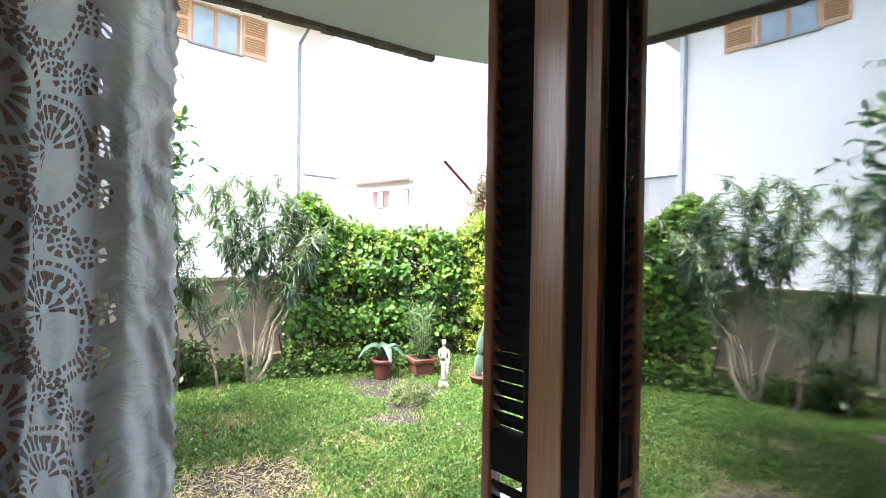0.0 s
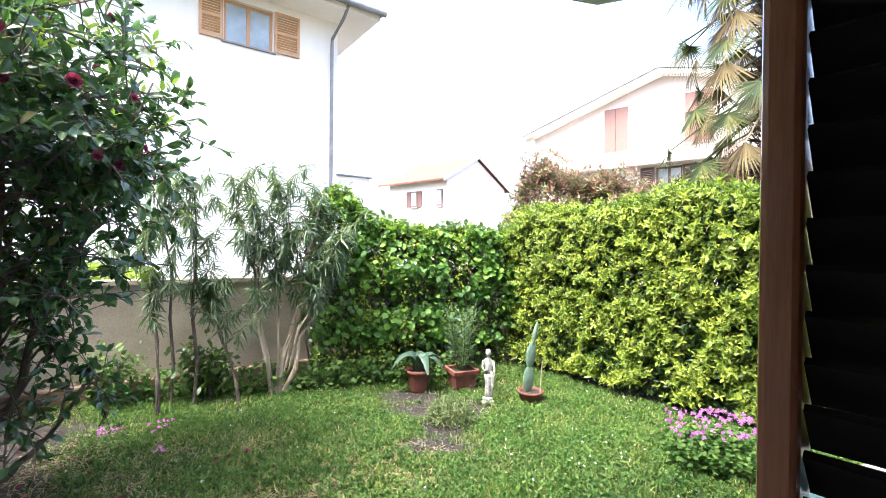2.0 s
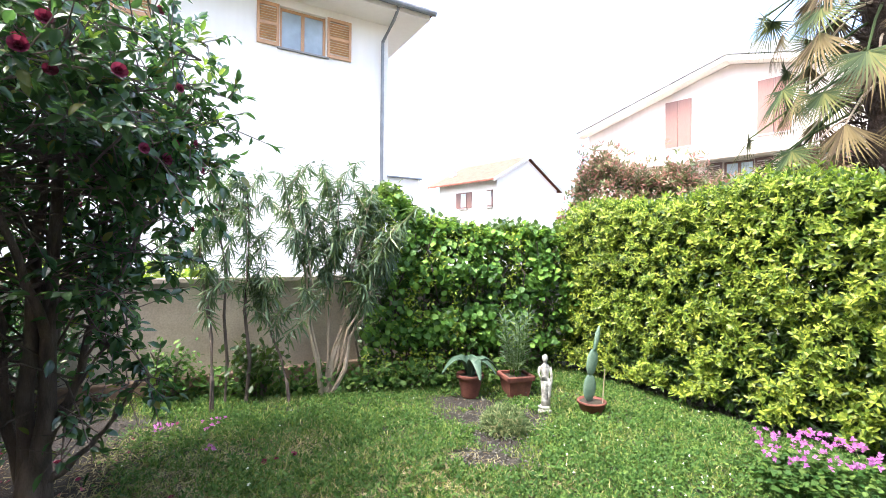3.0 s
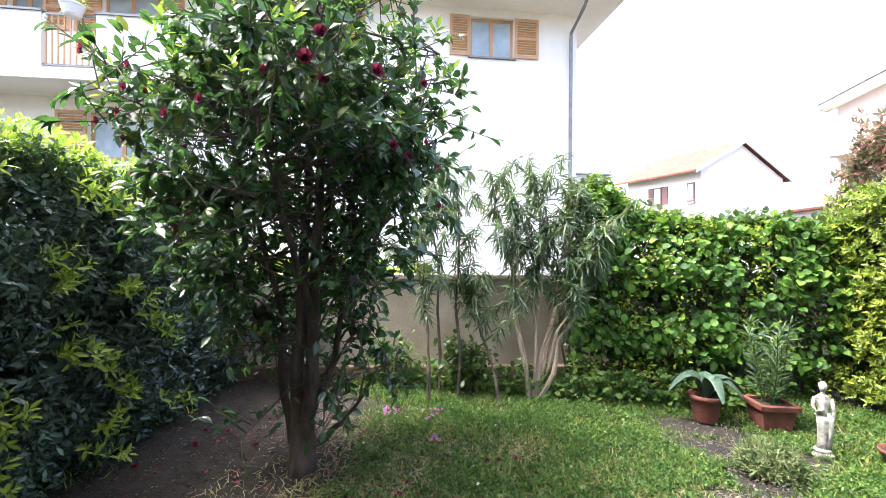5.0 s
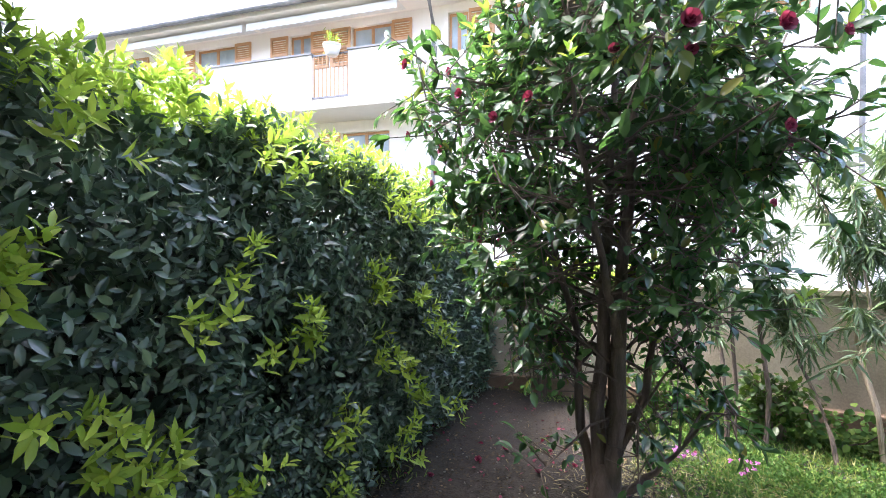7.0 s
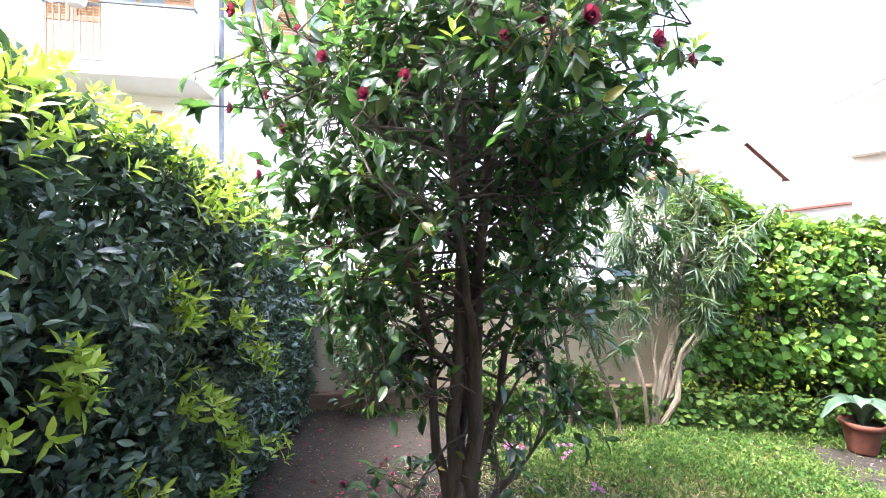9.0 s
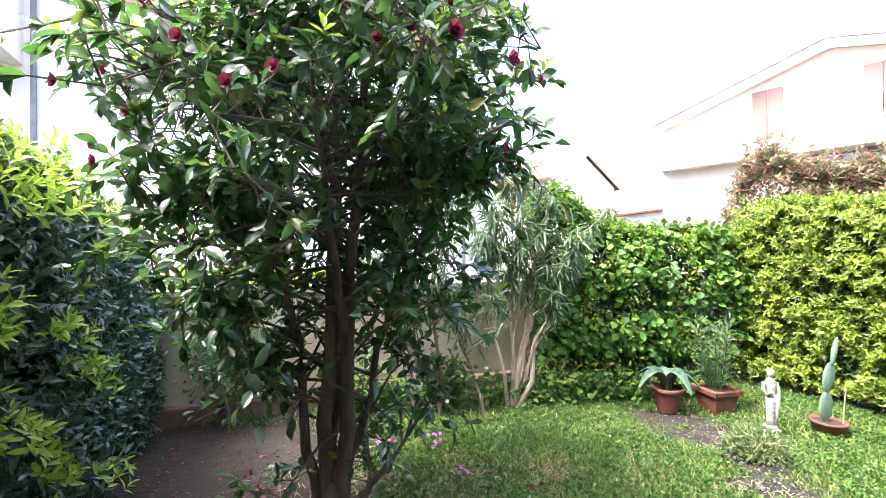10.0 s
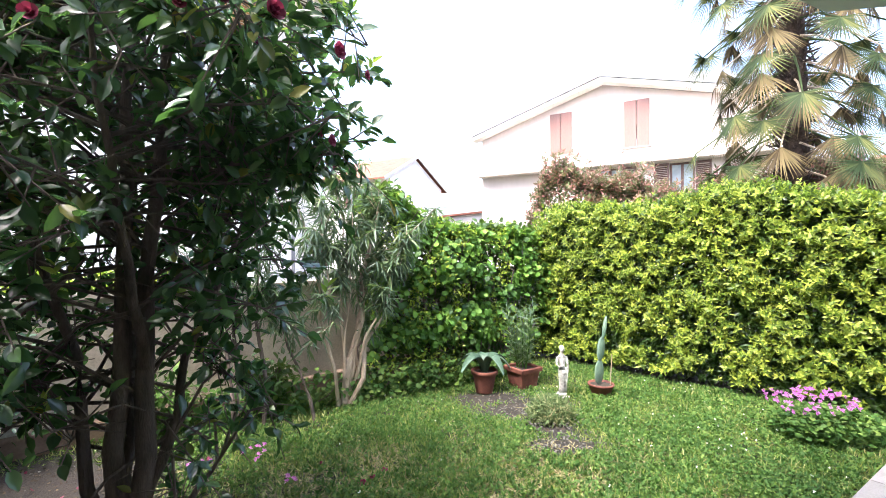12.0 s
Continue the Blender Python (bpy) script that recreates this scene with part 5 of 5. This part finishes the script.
# ================= statue, pots and their plants =================
def statue():
    """A slim draped figure, one arm bent, on a small plinth."""
    bm = bmesh.new()
    m = pose(0.05, 5.17, lump(0.05, 5.17))
    box(bm, (-0.062, -0.055, -0.01), (0.062, 0.055, 0.03), m)
    lathe(bm, [(0.055, 0.031), (0.05, 0.045), (0.046, 0.052), (0.0, 0.053)], 16, m)

    def body(prof, folds):
        rings = []
        for cx, cy, rx, ry, z in prof:
            ring = []
            for k in range(24):
                a = 2 * math.pi * k / 24
                f = 1 + folds * math.sin(a * 6 + z * 25)
                ring.append(bm.verts.new(m @ Vector((cx + rx * f * math.cos(a), cy + ry * f * math.sin(a), z))))
            rings.append(ring)
        for a, b in zip(rings, rings[1:]):
            for k in range(24):
                bm.faces.new((a[k], a[(k + 1) % 24], b[(k + 1) % 24], b[k]))
        bm.faces.new(rings[0][::-1])
        bm.faces.new(rings[-1])
    # skirt, hips, waist, chest, neck
    body([(0.0, 0, 0.034, 0.03, 0.05), (0.002, 0, 0.029, 0.026, 0.1), (0.004, 0, 0.032, 0.028, 0.17), (0.006, 0, 0.04, 0.031, 0.24), (0.006, 0, 0.043, 0.031, 0.285)], 0.1)
    body([(0.006, 0, 0.04, 0.029, 0.28), (0.003, 0, 0.031, 0.024, 0.325), (0.0, 0, 0.039, 0.028, 0.375), (0.0, 0, 0.046, 0.026, 0.41), (0.0, 0, 0.03, 0.02, 0.43), (0.0, 0, 0.014, 0.014, 0.44), (0.0, -0.002, 0.013, 0.014, 0.462)], 0.02)
    bmesh.ops.create_uvsphere(bm, u_segments=16, v_segments=12, radius=0.029, matrix=m @ Matrix.Translation((0.0, -0.006, 0.488)) @ Matrix.Diagonal((0.85, 0.95, 1.18, 1)))
    bmesh.ops.create_uvsphere(bm, u_segments=12, v_segments=8, radius=0.027, matrix=m @ Matrix.Translation((0.0, 0.008, 0.498)))
    tube(bm, [m @ Vector(p) for p in ((-0.045, 0, 0.41), (-0.056, -0.004, 0.35), (-0.04, -0.03, 0.315), (-0.002, -0.036, 0.335))], [0.014, 0.012, 0.01, 0.009], 8)
    tube(bm, [m @ Vector(p) for p in ((0.045, 0, 0.41), (0.06, -0.004, 0.34), (0.058, -0.012, 0.27), (0.05, -0.02, 0.24))], [0.014, 0.012, 0.01, 0.009], 8)
    # loose fold of cloth down from the hip
    tube(bm, [m @ Vector(p) for p in ((0.03, -0.026, 0.31), (0.045, -0.02, 0.24), (0.04, -0.016, 0.14), (0.036, -0.014, 0.06))], [0.01, 0.016, 0.012, 0.014], 8)
    thing("statue", bm, MARBLE, "weathered white cast-stone garden statue on the lawn", "statue", smooth=True)


statue()


def round_pot(x, y):
    root = empty("plant_pot", "round terracotta pot on the bare earth", "pot", pose(x, y, lump(x, y)))
    bm = bmesh.new()
    lathe(bm, [(0.085, 0.005), (0.09, 0.02), (0.12, 0.19), (0.122, 0.195), (0.14, 0.2), (0.143, 0.235), (0.138, 0.24), (0.125, 0.238), (0.118, 0.2)], 24)
    part("body", bm, TERRACOTTA, root, smooth=True)
    bm = bmesh.new()
    lathe(bm, [(0.114, 0.195), (0.117, 0.212), (0.06, 0.218)], 20)
    part("earth", bm, SOIL, root)


def broad_plant(x, y, z):
    root = empty("potted_plant", "fleshy plant with broad arching grey-green leaves", "plant", pose(x, y, z))
    r = random.Random(81)
    for k in range(7):
        a = k * 2.399 + 0.3
        d = Vector((math.cos(a), math.sin(a), 0))
        bm = bmesh.new()
        L, W = r.uniform(0.24, 0.33), r.uniform(0.11, 0.14)
        side = Vector((-d.y, d.x, 0))
        rows_ = []
        for i in range(9):
            f = i / 8
            c = d * (0.02 + L * (0.25 * f + 0.75 * f * f) * 0.95) + Vector((0, 0, L * (1.5 * f - 1.35 * f * f * f)))
            w = W * max(0.04, math.sin(math.pi * (0.14 + 0.82 * f)) ** 0.7) * 0.5
            rows_.append([bm.verts.new(c + side * w * s + Vector((0, 0, 0.018 * abs(s) - (0.006 if q else 0)))) for q in (0, 1) for s in (-1, 0, 1)])
        for p, q in zip(rows_, rows_[1:]):
            for i, j in ((0, 1), (1, 2), (4, 3), (5, 4)):
                bm.faces.new((p[i], p[j], q[j], q[i]))
            bm.faces.new((p[0], q[0], q[3], p[3]))
            bm.faces.new((p[2], p[5], q[5], q[2]))
        part("leaf", bm, AGAVE, root, smooth=True)


def square_pot(m):
    root = empty("plant_pot", "square terracotta planter with a thick rim", "pot", m)
    bm = bmesh.new()
    def ring(h, z):
        return [bm.verts.new((sx * h, sy * h, z)) for sx, sy in ((-1, -1), (1, -1), (1, 1), (-1, 1))]
    loops = [ring(0.125, 0.004), ring(0.155, 0.2), ring(0.156, 0.215), ring(0.182, 0.222), ring(0.188, 0.27), ring(0.18, 0.28), ring(0.15, 0.276), ring(0.145, 0.235)]
    for a, b in zip(loops, loops[1:]):
        for k in range(4):
            bm.faces.new((a[k], a[(k + 1) % 4], b[(k + 1) % 4], b[k]))
    bm.faces.new(loops[0][::-1])
    bm.faces.new(loops[-1])
    part("body", bm, TERRACOTTA, root)
    bm = bmesh.new()
    box(bm, (-0.143, -0.143, 0.23), (0.143, 0.143, 0.248))
    part("earth", bm, SOIL, root)


def bushy_plant(x, y, z):
    root = empty("potted_plant", "young bushy plant with narrow green leaves", "plant", pose(x, y, z))
    r = random.Random(91)
    b, ax = [], []
    for k in range(9):
        e = Vector((r.gauss(0, .16), r.gauss(0, .13), r.uniform(0.3, 0.78)))
        s = Vector((e.x * 0.35, e.y * 0.35, 0))
        bm = bmesh.new()
        tube(bm, [s, s.lerp(e, .5) + Vector((0.01, 0, 0)), e], [0.006, 0.005, 0.003], 5)
        part("stem", bm, CLOVER, root)
        for i in range(46):
            a = i * 2.4
            b.append(s.lerp(e, 0.08 + 0.95 * i / 46))
            ax.append((math.cos(a), math.sin(a), r.uniform(0.35, 1.5)))
    n = len(b)
    g = np.random.default_rng(92)
    sc = 0.7 + 0.6 * g.random(n)
    blades("leaves", np.array(b), np.array(ax), np.array([[0, 0, 1.0]]) + g.standard_normal((n, 3)) * 0.3, 0.13 * sc, 0.014 * sc, OLEANDER, root, droop=0.3)


def bowl_cactus(x, y):
    root = empty("plant_bowl", "shallow terracotta bowl sunk in the grass", "pot", pose(x, y, lump(x, y) - 0.005))
    bm = bmesh.new()
    lathe(bm, [(0.07, 0.004), (0.095, 0.03), (0.122, 0.1), (0.13, 0.105), (0.13, 0.122), (0.118, 0.123), (0.11, 0.1)], 24)
    part("body", bm, TERRACOTTA, root, smooth=True)
    bm = bmesh.new()
    lathe(bm, [(0.1, 0.09), (0.109, 0.106), (0.04, 0.112)], 18)
    part("earth", bm, SOIL, root)
    c = empty("cactus", "prickly pear of three upright grey-green pads", "cactus", pose(x - 0.02, y, 0.1 + lump(x, y)))
    for (px, pz, w, h, tilt) in ((0.0, 0.13, 0.062, 0.128, 3), (0.02, 0.368, 0.055, 0.125, 9), (0.06, 0.585, 0.022, 0.12, 12)):
        bm = bmesh.new()
        bmesh.ops.create_uvsphere(bm, u_segments=20, v_segments=14, radius=1, matrix=pose(px, 0, pz, 0, tilt, 20) @ Matrix.Diagonal((w, 0.02, h, 1)))
        part("pad", bm, CACTUS, c, smooth=True)
    st = bmesh.new()
    tube(st, [Vector((x + 0.09, y - 0.02, 0.04)), Vector((x + 0.1, y - 0.02, 0.22)), Vector((x + 0.11, y - 0.02, 0.37))], [0.005, 0.005, 0.004], 6)
    thing("plant_stake", st, PALE_BARK, "thin pale stick pushed into the cactus bowl", "stick")


round_pot(-0.67, 5.48)
broad_plant(-0.67, 5.48, 0.21 + lump(-0.67, 5.48))
square_pot(pose(-0.21, 5.6, lump(-0.21, 5.6), 0, 0, 24) @ Matrix.Scale(0.8, 4))
bushy_plant(-0.21, 5.6, 0.193 + lump(-0.21, 5.6))
bowl_cactus(0.47, 5.17)

# ================= lawn =================
def in_garden(x, y):
    """Inside the lawn: between the hedges, the wall and the terrace."""
    if (x - 3.35) * 0.786 + (y - 3.05) * 0.618 > 0.02:
        return False
    if (x + 2.60) * -0.867 + (y + 0.035) * -0.499 > 0.12:
        return False
    if -(x + 4.97) * 0.549 + (y - 4.12) * 0.836 > -0.02:
        return False
    return -0.428 * (x + 0.175) + 0.904 * (y - 0.124) > 2.22


def scatter(count, seed, keep):
    r = random.Random(seed)
    out = []
    while len(out) < count:
        x, y = r.uniform(-5.2, 3.4), r.uniform(1.0, 7.2)
        # thicker towards the terrace, where the eye comes nearest
        if r.random() < (2.6 / max(2.6, y - 0.2)) and in_garden(x, y) and keep(x, y, r):
            out.append((x, y, lump(x, y)))
    return np.array(out)


LAWN = empty("lawn", "patchy green lawn of grass and clover", "lawn", kind="stuff")
g = np.random.default_rng(100)
b = scatter(72000, 101, lambda x, y, r: r.random() > bareness(x, y) * 1.02)
n = len(b)
tuft = np.array([1 + 0.6 * noise.noise(Vector((x * 3.1, y * 3.1, 40))) for x, y in b[:, :2]])
tall = (0.55 + 0.75 * g.random(n) ** 2) * tuft
blades("grass", b, np.array([[0, 0, 1.0]]) + g.standard_normal((n, 3)) * 0.8, g.standard_normal((n, 3)) * [1, 1, 0.4], 0.052 * tall, np.full(n, 0.0078), GRASS, LAWN, droop=0.4, slim=True)
b = scatter(9000, 111, lambda x, y, r: r.random() > bareness(x, y) * 1.3 and noise.noise(Vector((x * 1.9, y * 1.9, 30))) > r.uniform(-0.6, 0.3))
b[:, 2] += 0.006
shoots("weeds", b, unit(np.array([[0, 0, 1.0]]) + g.standard_normal((len(b), 3)) * 0.3), 6, 0.038, 0.018, CLOVER, LAWN, 109)
def clover_patch(x, y, r):
    return r.random() > bareness(x, y) and noise.noise(Vector((x * 2.2, y * 2.2, 20))) + 0.7 * noise.noise(Vector((x * 6, y * 6, 21))) + 0.15 * (x + 0.3) > r.uniform(-0.35, 0.55)


b = scatter(17000, 102, clover_patch)
n = len(b)
b[:, 2] += 0.02 + 0.025 * g.random(n)
blades("clover", b, g.standard_normal((n, 3)) * [1, 1, 0.2], np.array([[0, 0, 1.0]]) + g.standard_normal((n, 3)) * 0.3, 0.012 + 0.022 * g.random(n), 0.01 + 0.015 * g.random(n), CLOVER, LAWN)
b = scatter(6000, 103, lambda x, y, r: r.random() < bareness(x, y))
n = len(b)
DEAD = leaf_material("dead_leaf", [(0.0, (0.035, 0.025, 0.018)), (0.85, (0.06, 0.045, 0.032)), (1.0, (0.17, 0.13, 0.085))], 0.8, 0.2, 0.1, (0.2, 0.15, 0.08))
b[:, 2] += 0.004
blades("leaf_litter", b, g.standard_normal((n, 3)) * [1, 1, 0.15], np.array([[0, 0, 1.0]]) + g.standard_normal((n, 3)) * 0.3, 0.012 + 0.03 * g.random(n) ** 2, 0.008 + 0.012 * g.random(n), DEAD, LAWN)

# dry grass lying in the shade of the tree
b = scatter(19000, 131, lambda x, y, r: math.hypot((x + 1.5) / 1.9, (y - 3.3) / 1.15) + 0.5 * noise.noise(Vector((x * 2.5, y * 2.5, 50))) < r.uniform(0.5, 1.1) and r.random() > 0.6 * bareness(x, y))
n = len(b)
b[:, 2] += 0.012
blades("dry_grass", b, g.standard_normal((n, 3)) * [1, 1, 0.3] + [0, 0, 0.15], np.array([[0, 0, 1.0]]) + g.standard_normal((n, 3)) * 0.5, 0.03 + 0.05 * g.random(n), np.full(n, 0.005), STRAW, LAWN, droop=0.3, slim=True)


def pebbles():
    bm = bmesh.new()
    r = random.Random(105)
    pts = scatter(420, 106, lambda x, y, r_: r_.random() < bareness(x, y) ** 2)
    patch = [(-0.44 + r.gauss(0, .2), 4.02 + r.gauss(0, .1), 0.01) for _ in range(130)] + [(-0.42 + r.gauss(0, .22), 4.65 + r.gauss(0, .3), 0.008) for _ in range(420)] + [(-1.3 + r.gauss(0, .3), 3.0 + r.gauss(0, .16), 0.01) for _ in range(400)]
    for x, y, z in list(pts) + patch:
        s = r.uniform(0.004, 0.011)
        bmesh.ops.create_icosphere(bm, subdivisions=1, radius=s, matrix=pose(x, y, z + s * 0.3, 0, 0, r.uniform(0, 180)) @ Matrix.Diagonal((1, r.uniform(.6, 1), .6, 1)))
    ob = part("pebbles", bm, DARK_STONE, LAWN, smooth=True)
    tagged(ob, kind="stuff")


pebbles()
# daisies
b = scatter(90, 107, clover_patch)
n = len(b)
DAISY = leaf_material("daisy_petal", [(0.0, (0.7, 0.7, 0.66)), (1.0, (0.8, 0.8, 0.78))], 0.6, 0.3, 0.3, (0.8, 0.8, 0.7))
b[:, 2] += 0.06
shoots("daisies", b, np.tile(np.array([[0, 0, 1.0]]), (n, 1)), 7, 0.011, 0.006, DAISY, LAWN, 108)

# weed tuft
WT = empty("weed_tuft", "wiry grey-green weed clump on bare ground", "plant", pose(-0.31, 4.58, lump(-0.31, 4.58)))
n = 4200
a = g.random((n, 2)) * [6.283, 1]
rad = 0.19 * np.sqrt(a[:, 1])
b = np.column_stack([rad * np.cos(a[:, 0]), rad * np.sin(a[:, 0]), 0.2 * np.sqrt(1 - (rad / 0.2) ** 2) * g.random(n) ** 0.6])
blades("stalk_mass", b, g.standard_normal((n, 3)) + np.array([0, 0, 0.5]), g.standard_normal((n, 3)), 0.03 + 0.035 * g.random(n), 0.006 + 0.009 * g.random(n), TUFT, WT, droop=0.4)
n = 70
a = g.random((n, 2)) * [6.283, 1]
rad = 0.22 * np.sqrt(a[:, 1])
b = np.column_stack([rad * np.cos(a[:, 0]), rad * np.sin(a[:, 0]), 0.03 + 0.15 * (1 - (rad / 0.25) ** 2)])
blades("dry_growth", b, g.standard_normal((n, 3)), g.standard_normal((n, 3)), 0.1 + 0.05 * g.random(n), np.full(n, 0.005), STRAW, WT, droop=0.4, slim=True)

# pink flowers by the terrace
FP = empty("flower_clump", "clump of magenta flowers with round green leaves", "flowers", pose(1.62, 3.86, 0))
n = 1300
a = g.random((n, 2)) * [6.283, 1]
rad = 0.4 * np.sqrt(a[:, 1])
b = np.column_stack([rad * np.cos(a[:, 0]) * 1.05, rad * np.sin(a[:, 0]) * 0.75, 0.04 + 0.2 * (1 - (rad / 0.6) ** 2) * g.random(n) ** 0.6])
blades("leaves", b, g.standard_normal((n, 3)) * [1, 1, 0.3], np.array([[0, 0, 1.0]]) + g.standard_normal((n, 3)) * 0.35, 0.032 + 0.014 * g.random(n), 0.032 + 0.014 * g.random(n), CLOVER, FP)
n = 95
a = g.random((n, 2)) * [6.283, 1]
rad = 0.34 * np.sqrt(a[:, 1])
b = np.column_stack([rad * np.cos(a[:, 0]) - 0.08, rad * np.sin(a[:, 0]) * 0.72 + 0.06, 0.1 + 0.16 * (1 - (rad / 0.6) ** 2) + 0.08 * g.random(n)])
shoots("blossoms", b, unit(np.array([[-0.2, -0.5, 0.8]]) + g.standard_normal((n, 3)) * 0.4), 8, 0.022, 0.014, MAGENTA, FP, 112, "magenta blossoms")

# fallen camellia flowers and petals
r_ = random.Random(120)
for k in range(16):
    a, d = r_.uniform(0, 6.283), r_.uniform(0.3, 1.4)
    x, y = -2.86 + d * math.cos(a), 3.1 + d * math.sin(a) * 0.9
    if in_garden(x, y):
        ob = flower("fallen_flower", None, pose(x, y, lump(x, y) + 0.012, r_.uniform(-20, 20), r_.uniform(-20, 20), r_.uniform(0, 360)), r_.uniform(0.4, 0.75))
        tagged(ob, "fallen crimson camellia flower on the soil", "flower", "fallen flowers")
for x, y in ((-2.64, 4.24), (-2.62, 4.15), (-2.9, 4.02), (-2.98, 4.06), (-2.33, 3.75)):
    b = np.array([[x, y, 0.05 + lump(x, y)]]) + g.standard_normal((5, 3)) * [0.04, 0.035, 0.008]
    root = empty("pink_flower", "small pale pink flower head in the grass", "flower", group="pink lawn flowers")
    shoots("petals", b, unit(np.array([[0, -0.3, 1.0]]) + g.standard_normal((5, 3)) * 0.3), 8, 0.02, 0.014, MAGENTA, root, 121)

# single fallen petals
b = scatter(120, 141, lambda x, y, r: math.hypot((x + 3.5) / 1.3, (y - 3.25) / 0.9) < r.uniform(0.3, 1.2))
n = len(b)
b[:, 2] += 0.012
PETALS = empty("fallen_petals", "crimson camellia petals strewn over the dark soil", "petals", kind="stuff")
blades("petals", b, g.standard_normal((n, 3)) * [1, 1, 0.2], np.array([[0, 0, 1.0]]) + g.standard_normal((n, 3)) * 0.4, 0.022 + 0.016 * g.random(n), 0.02 + 0.012 * g.random(n), CRIMSON, PETALS, oval=True)

# ================= small things on the far houses =================
def hanging_basket():
    root = empty("flower_box", "white flower pot with yellow flowers on the balcony", "flower pot", NB @ pose(-7.75, -1.42, 6.35))
    bm = bmesh.new()
    lathe(bm, [(0.13, 0.0), (0.17, 0.05), (0.22, 0.22), (0.24, 0.24), (0.24, 0.28), (0.2, 0.26)], 16)
    part("pot", bm, AWNING, root)
    g = np.random.default_rng(131)
    n = 120
    b = g.standard_normal((n, 3)) * [0.13, 0.1, 0.1] + [0, 0, 0.38]
    blades("leaves", b, g.standard_normal((n, 3)) + [0, 0, 0.6], g.standard_normal((n, 3)), 0.08 + 0.05 * g.random(n), np.full(n, 0.03), IVY_PALE, root)


hanging_basket()
# low annex beyond the white house
AN = NB @ pose(4.45, 4.0, 0)
bm = bmesh.new()
box(bm, (0, 0, -0.1), (3.0, 4.0, 4.2), AN)
root = thing("annex", bm, WHITE_WALL, "low white annex with a thin grey roof edge", "building")
bm = bmesh.new()
box(bm, (-0.03, -0.08, 4.202), (3.1, 4.05, 4.26), AN)
part("roof", bm, GREY_METAL, root)


def chimney(m):
    root = empty("chimney", "grey rendered chimney with a cap on the roof", "chimney", m)
    bm = bmesh.new()
    box(bm, (-0.35, -0.35, -1.2), (0.35, 0.35, 1.3))
    part("stack", bm, OWN_WALL, root)
    bm = bmesh.new()
    box(bm, (-0.45, -0.45, 1.302), (0.45, 0.45, 1.42))
    part("cap", bm, GREY_METAL, root)


chimney(NB @ pose(-19.95, -1.95, 7.75) @ Matrix.Diagonal((0.6, 0.6, 0.7, 1)))
# wing at the far end of the white house, its eave rising to the street
WING = NB @ pose(-19.05, -0.28, 0, 0, 0, 244)


def wing_slab(bm, x0, x1, y0, y1, lo, hi):
    vs = [bm.verts.new(WING @ Vector((x, y, 7.45 + 0.103 * x + h if h > -1 else -0.1))) for h in (lo, hi) for x, y in ((x0, y0), (x1, y0), (x1, y1), (x0, y1))]
    for f in ((3, 2, 1, 0), (4, 5, 6, 7), (0, 1, 5, 4), (1, 2, 6, 5), (2, 3, 7, 6), (3, 0, 4, 7)):
        bm.faces.new([vs[k] for k in f])


bm = bmesh.new()
wing_slab(bm, 0.1, 9.0, -6.0, -0.3, -9, 0.0)
root = thing("house_wing", bm, WHITE_WALL, "plain white wing of the neighbouring house", "building")
bm = bmesh.new()
wing_slab(bm, 0.0, 9.2, -6.2, 0.0, 0.004, 0.16)
part("roof", bm, PALE_ROOF, root)
bm = bmesh.new()
tube(bm, [WING @ Vector((0.0, 0.07, 7.56)), WING @ Vector((9.2, 0.07, 7.56 + 0.103 * 9.2))], [0.07, 0.07], 8)
part("gutter", bm, GREY_METAL, root)


def far_house(x, y, turn, w, d, eave, ridge, label):
    """A plain gabled house a long way off."""
    m = pose(x, y, 0, 0, 0, turn)
    root = empty("house", label, "house")
    bm = bmesh.new()
    outline = [(0, 0, -0.1), (w, 0, -0.1), (w, 0, eave), (w / 2, 0, ridge), (0, 0, eave)]
    a = [bm.verts.new(m @ Vector(p)) for p in outline]
    b = [bm.verts.new(m @ Vector((p[0], d, p[2]))) for p in outline]
    bm.faces.new(a)
    bm.faces.new(b)
    for i in range(5):
        bm.faces.new((a[i], a[(i + 1) % 5], b[(i + 1) % 5], b[i]))
    part("wall", bm, PINK_WALL, root)
    for x0 in (-0.5, w + 0.5):
        bm = bmesh.new()
        drop = eave - (ridge - eave) * 0.5 / (w / 2)
        p = [m @ Vector(q) for q in ((x0, -0.5, drop + 0.03), (w / 2, -0.5, ridge + 0.03), (w / 2, d + 0.5, ridge + 0.03), (x0, d + 0.5, drop + 0.03))]
        lo = [bm.verts.new(v) for v in p]
        hi = [bm.verts.new(v + Vector((0, 0, 0.16))) for v in p]
        bm.faces.new(lo)
        bm.faces.new(hi)
        for i in range(4):
            bm.faces.new((lo[i], lo[(i + 1) % 4], hi[(i + 1) % 4], hi[i]))
        part("roof", bm, ROOFTILE, root)
    for k in range(3):
        bm = bmesh.new()
        box(bm, (w * (0.15 + 0.3 * k), -0.05, eave - 1.6), (w * (0.15 + 0.3 * k) + 0.9, -0.004, eave - 0.5), m)
        part("window", bm, DARK_PAINT, root)


far_house(3.0, 40.0, 12, 16.0, 10.0, 3.9, 4.9, "distant pale pink house with red roof")
far_house(24.0, 26.0, -55, 14.0, 10.0, 5.0, 7.0, "distant pale house behind the palm")
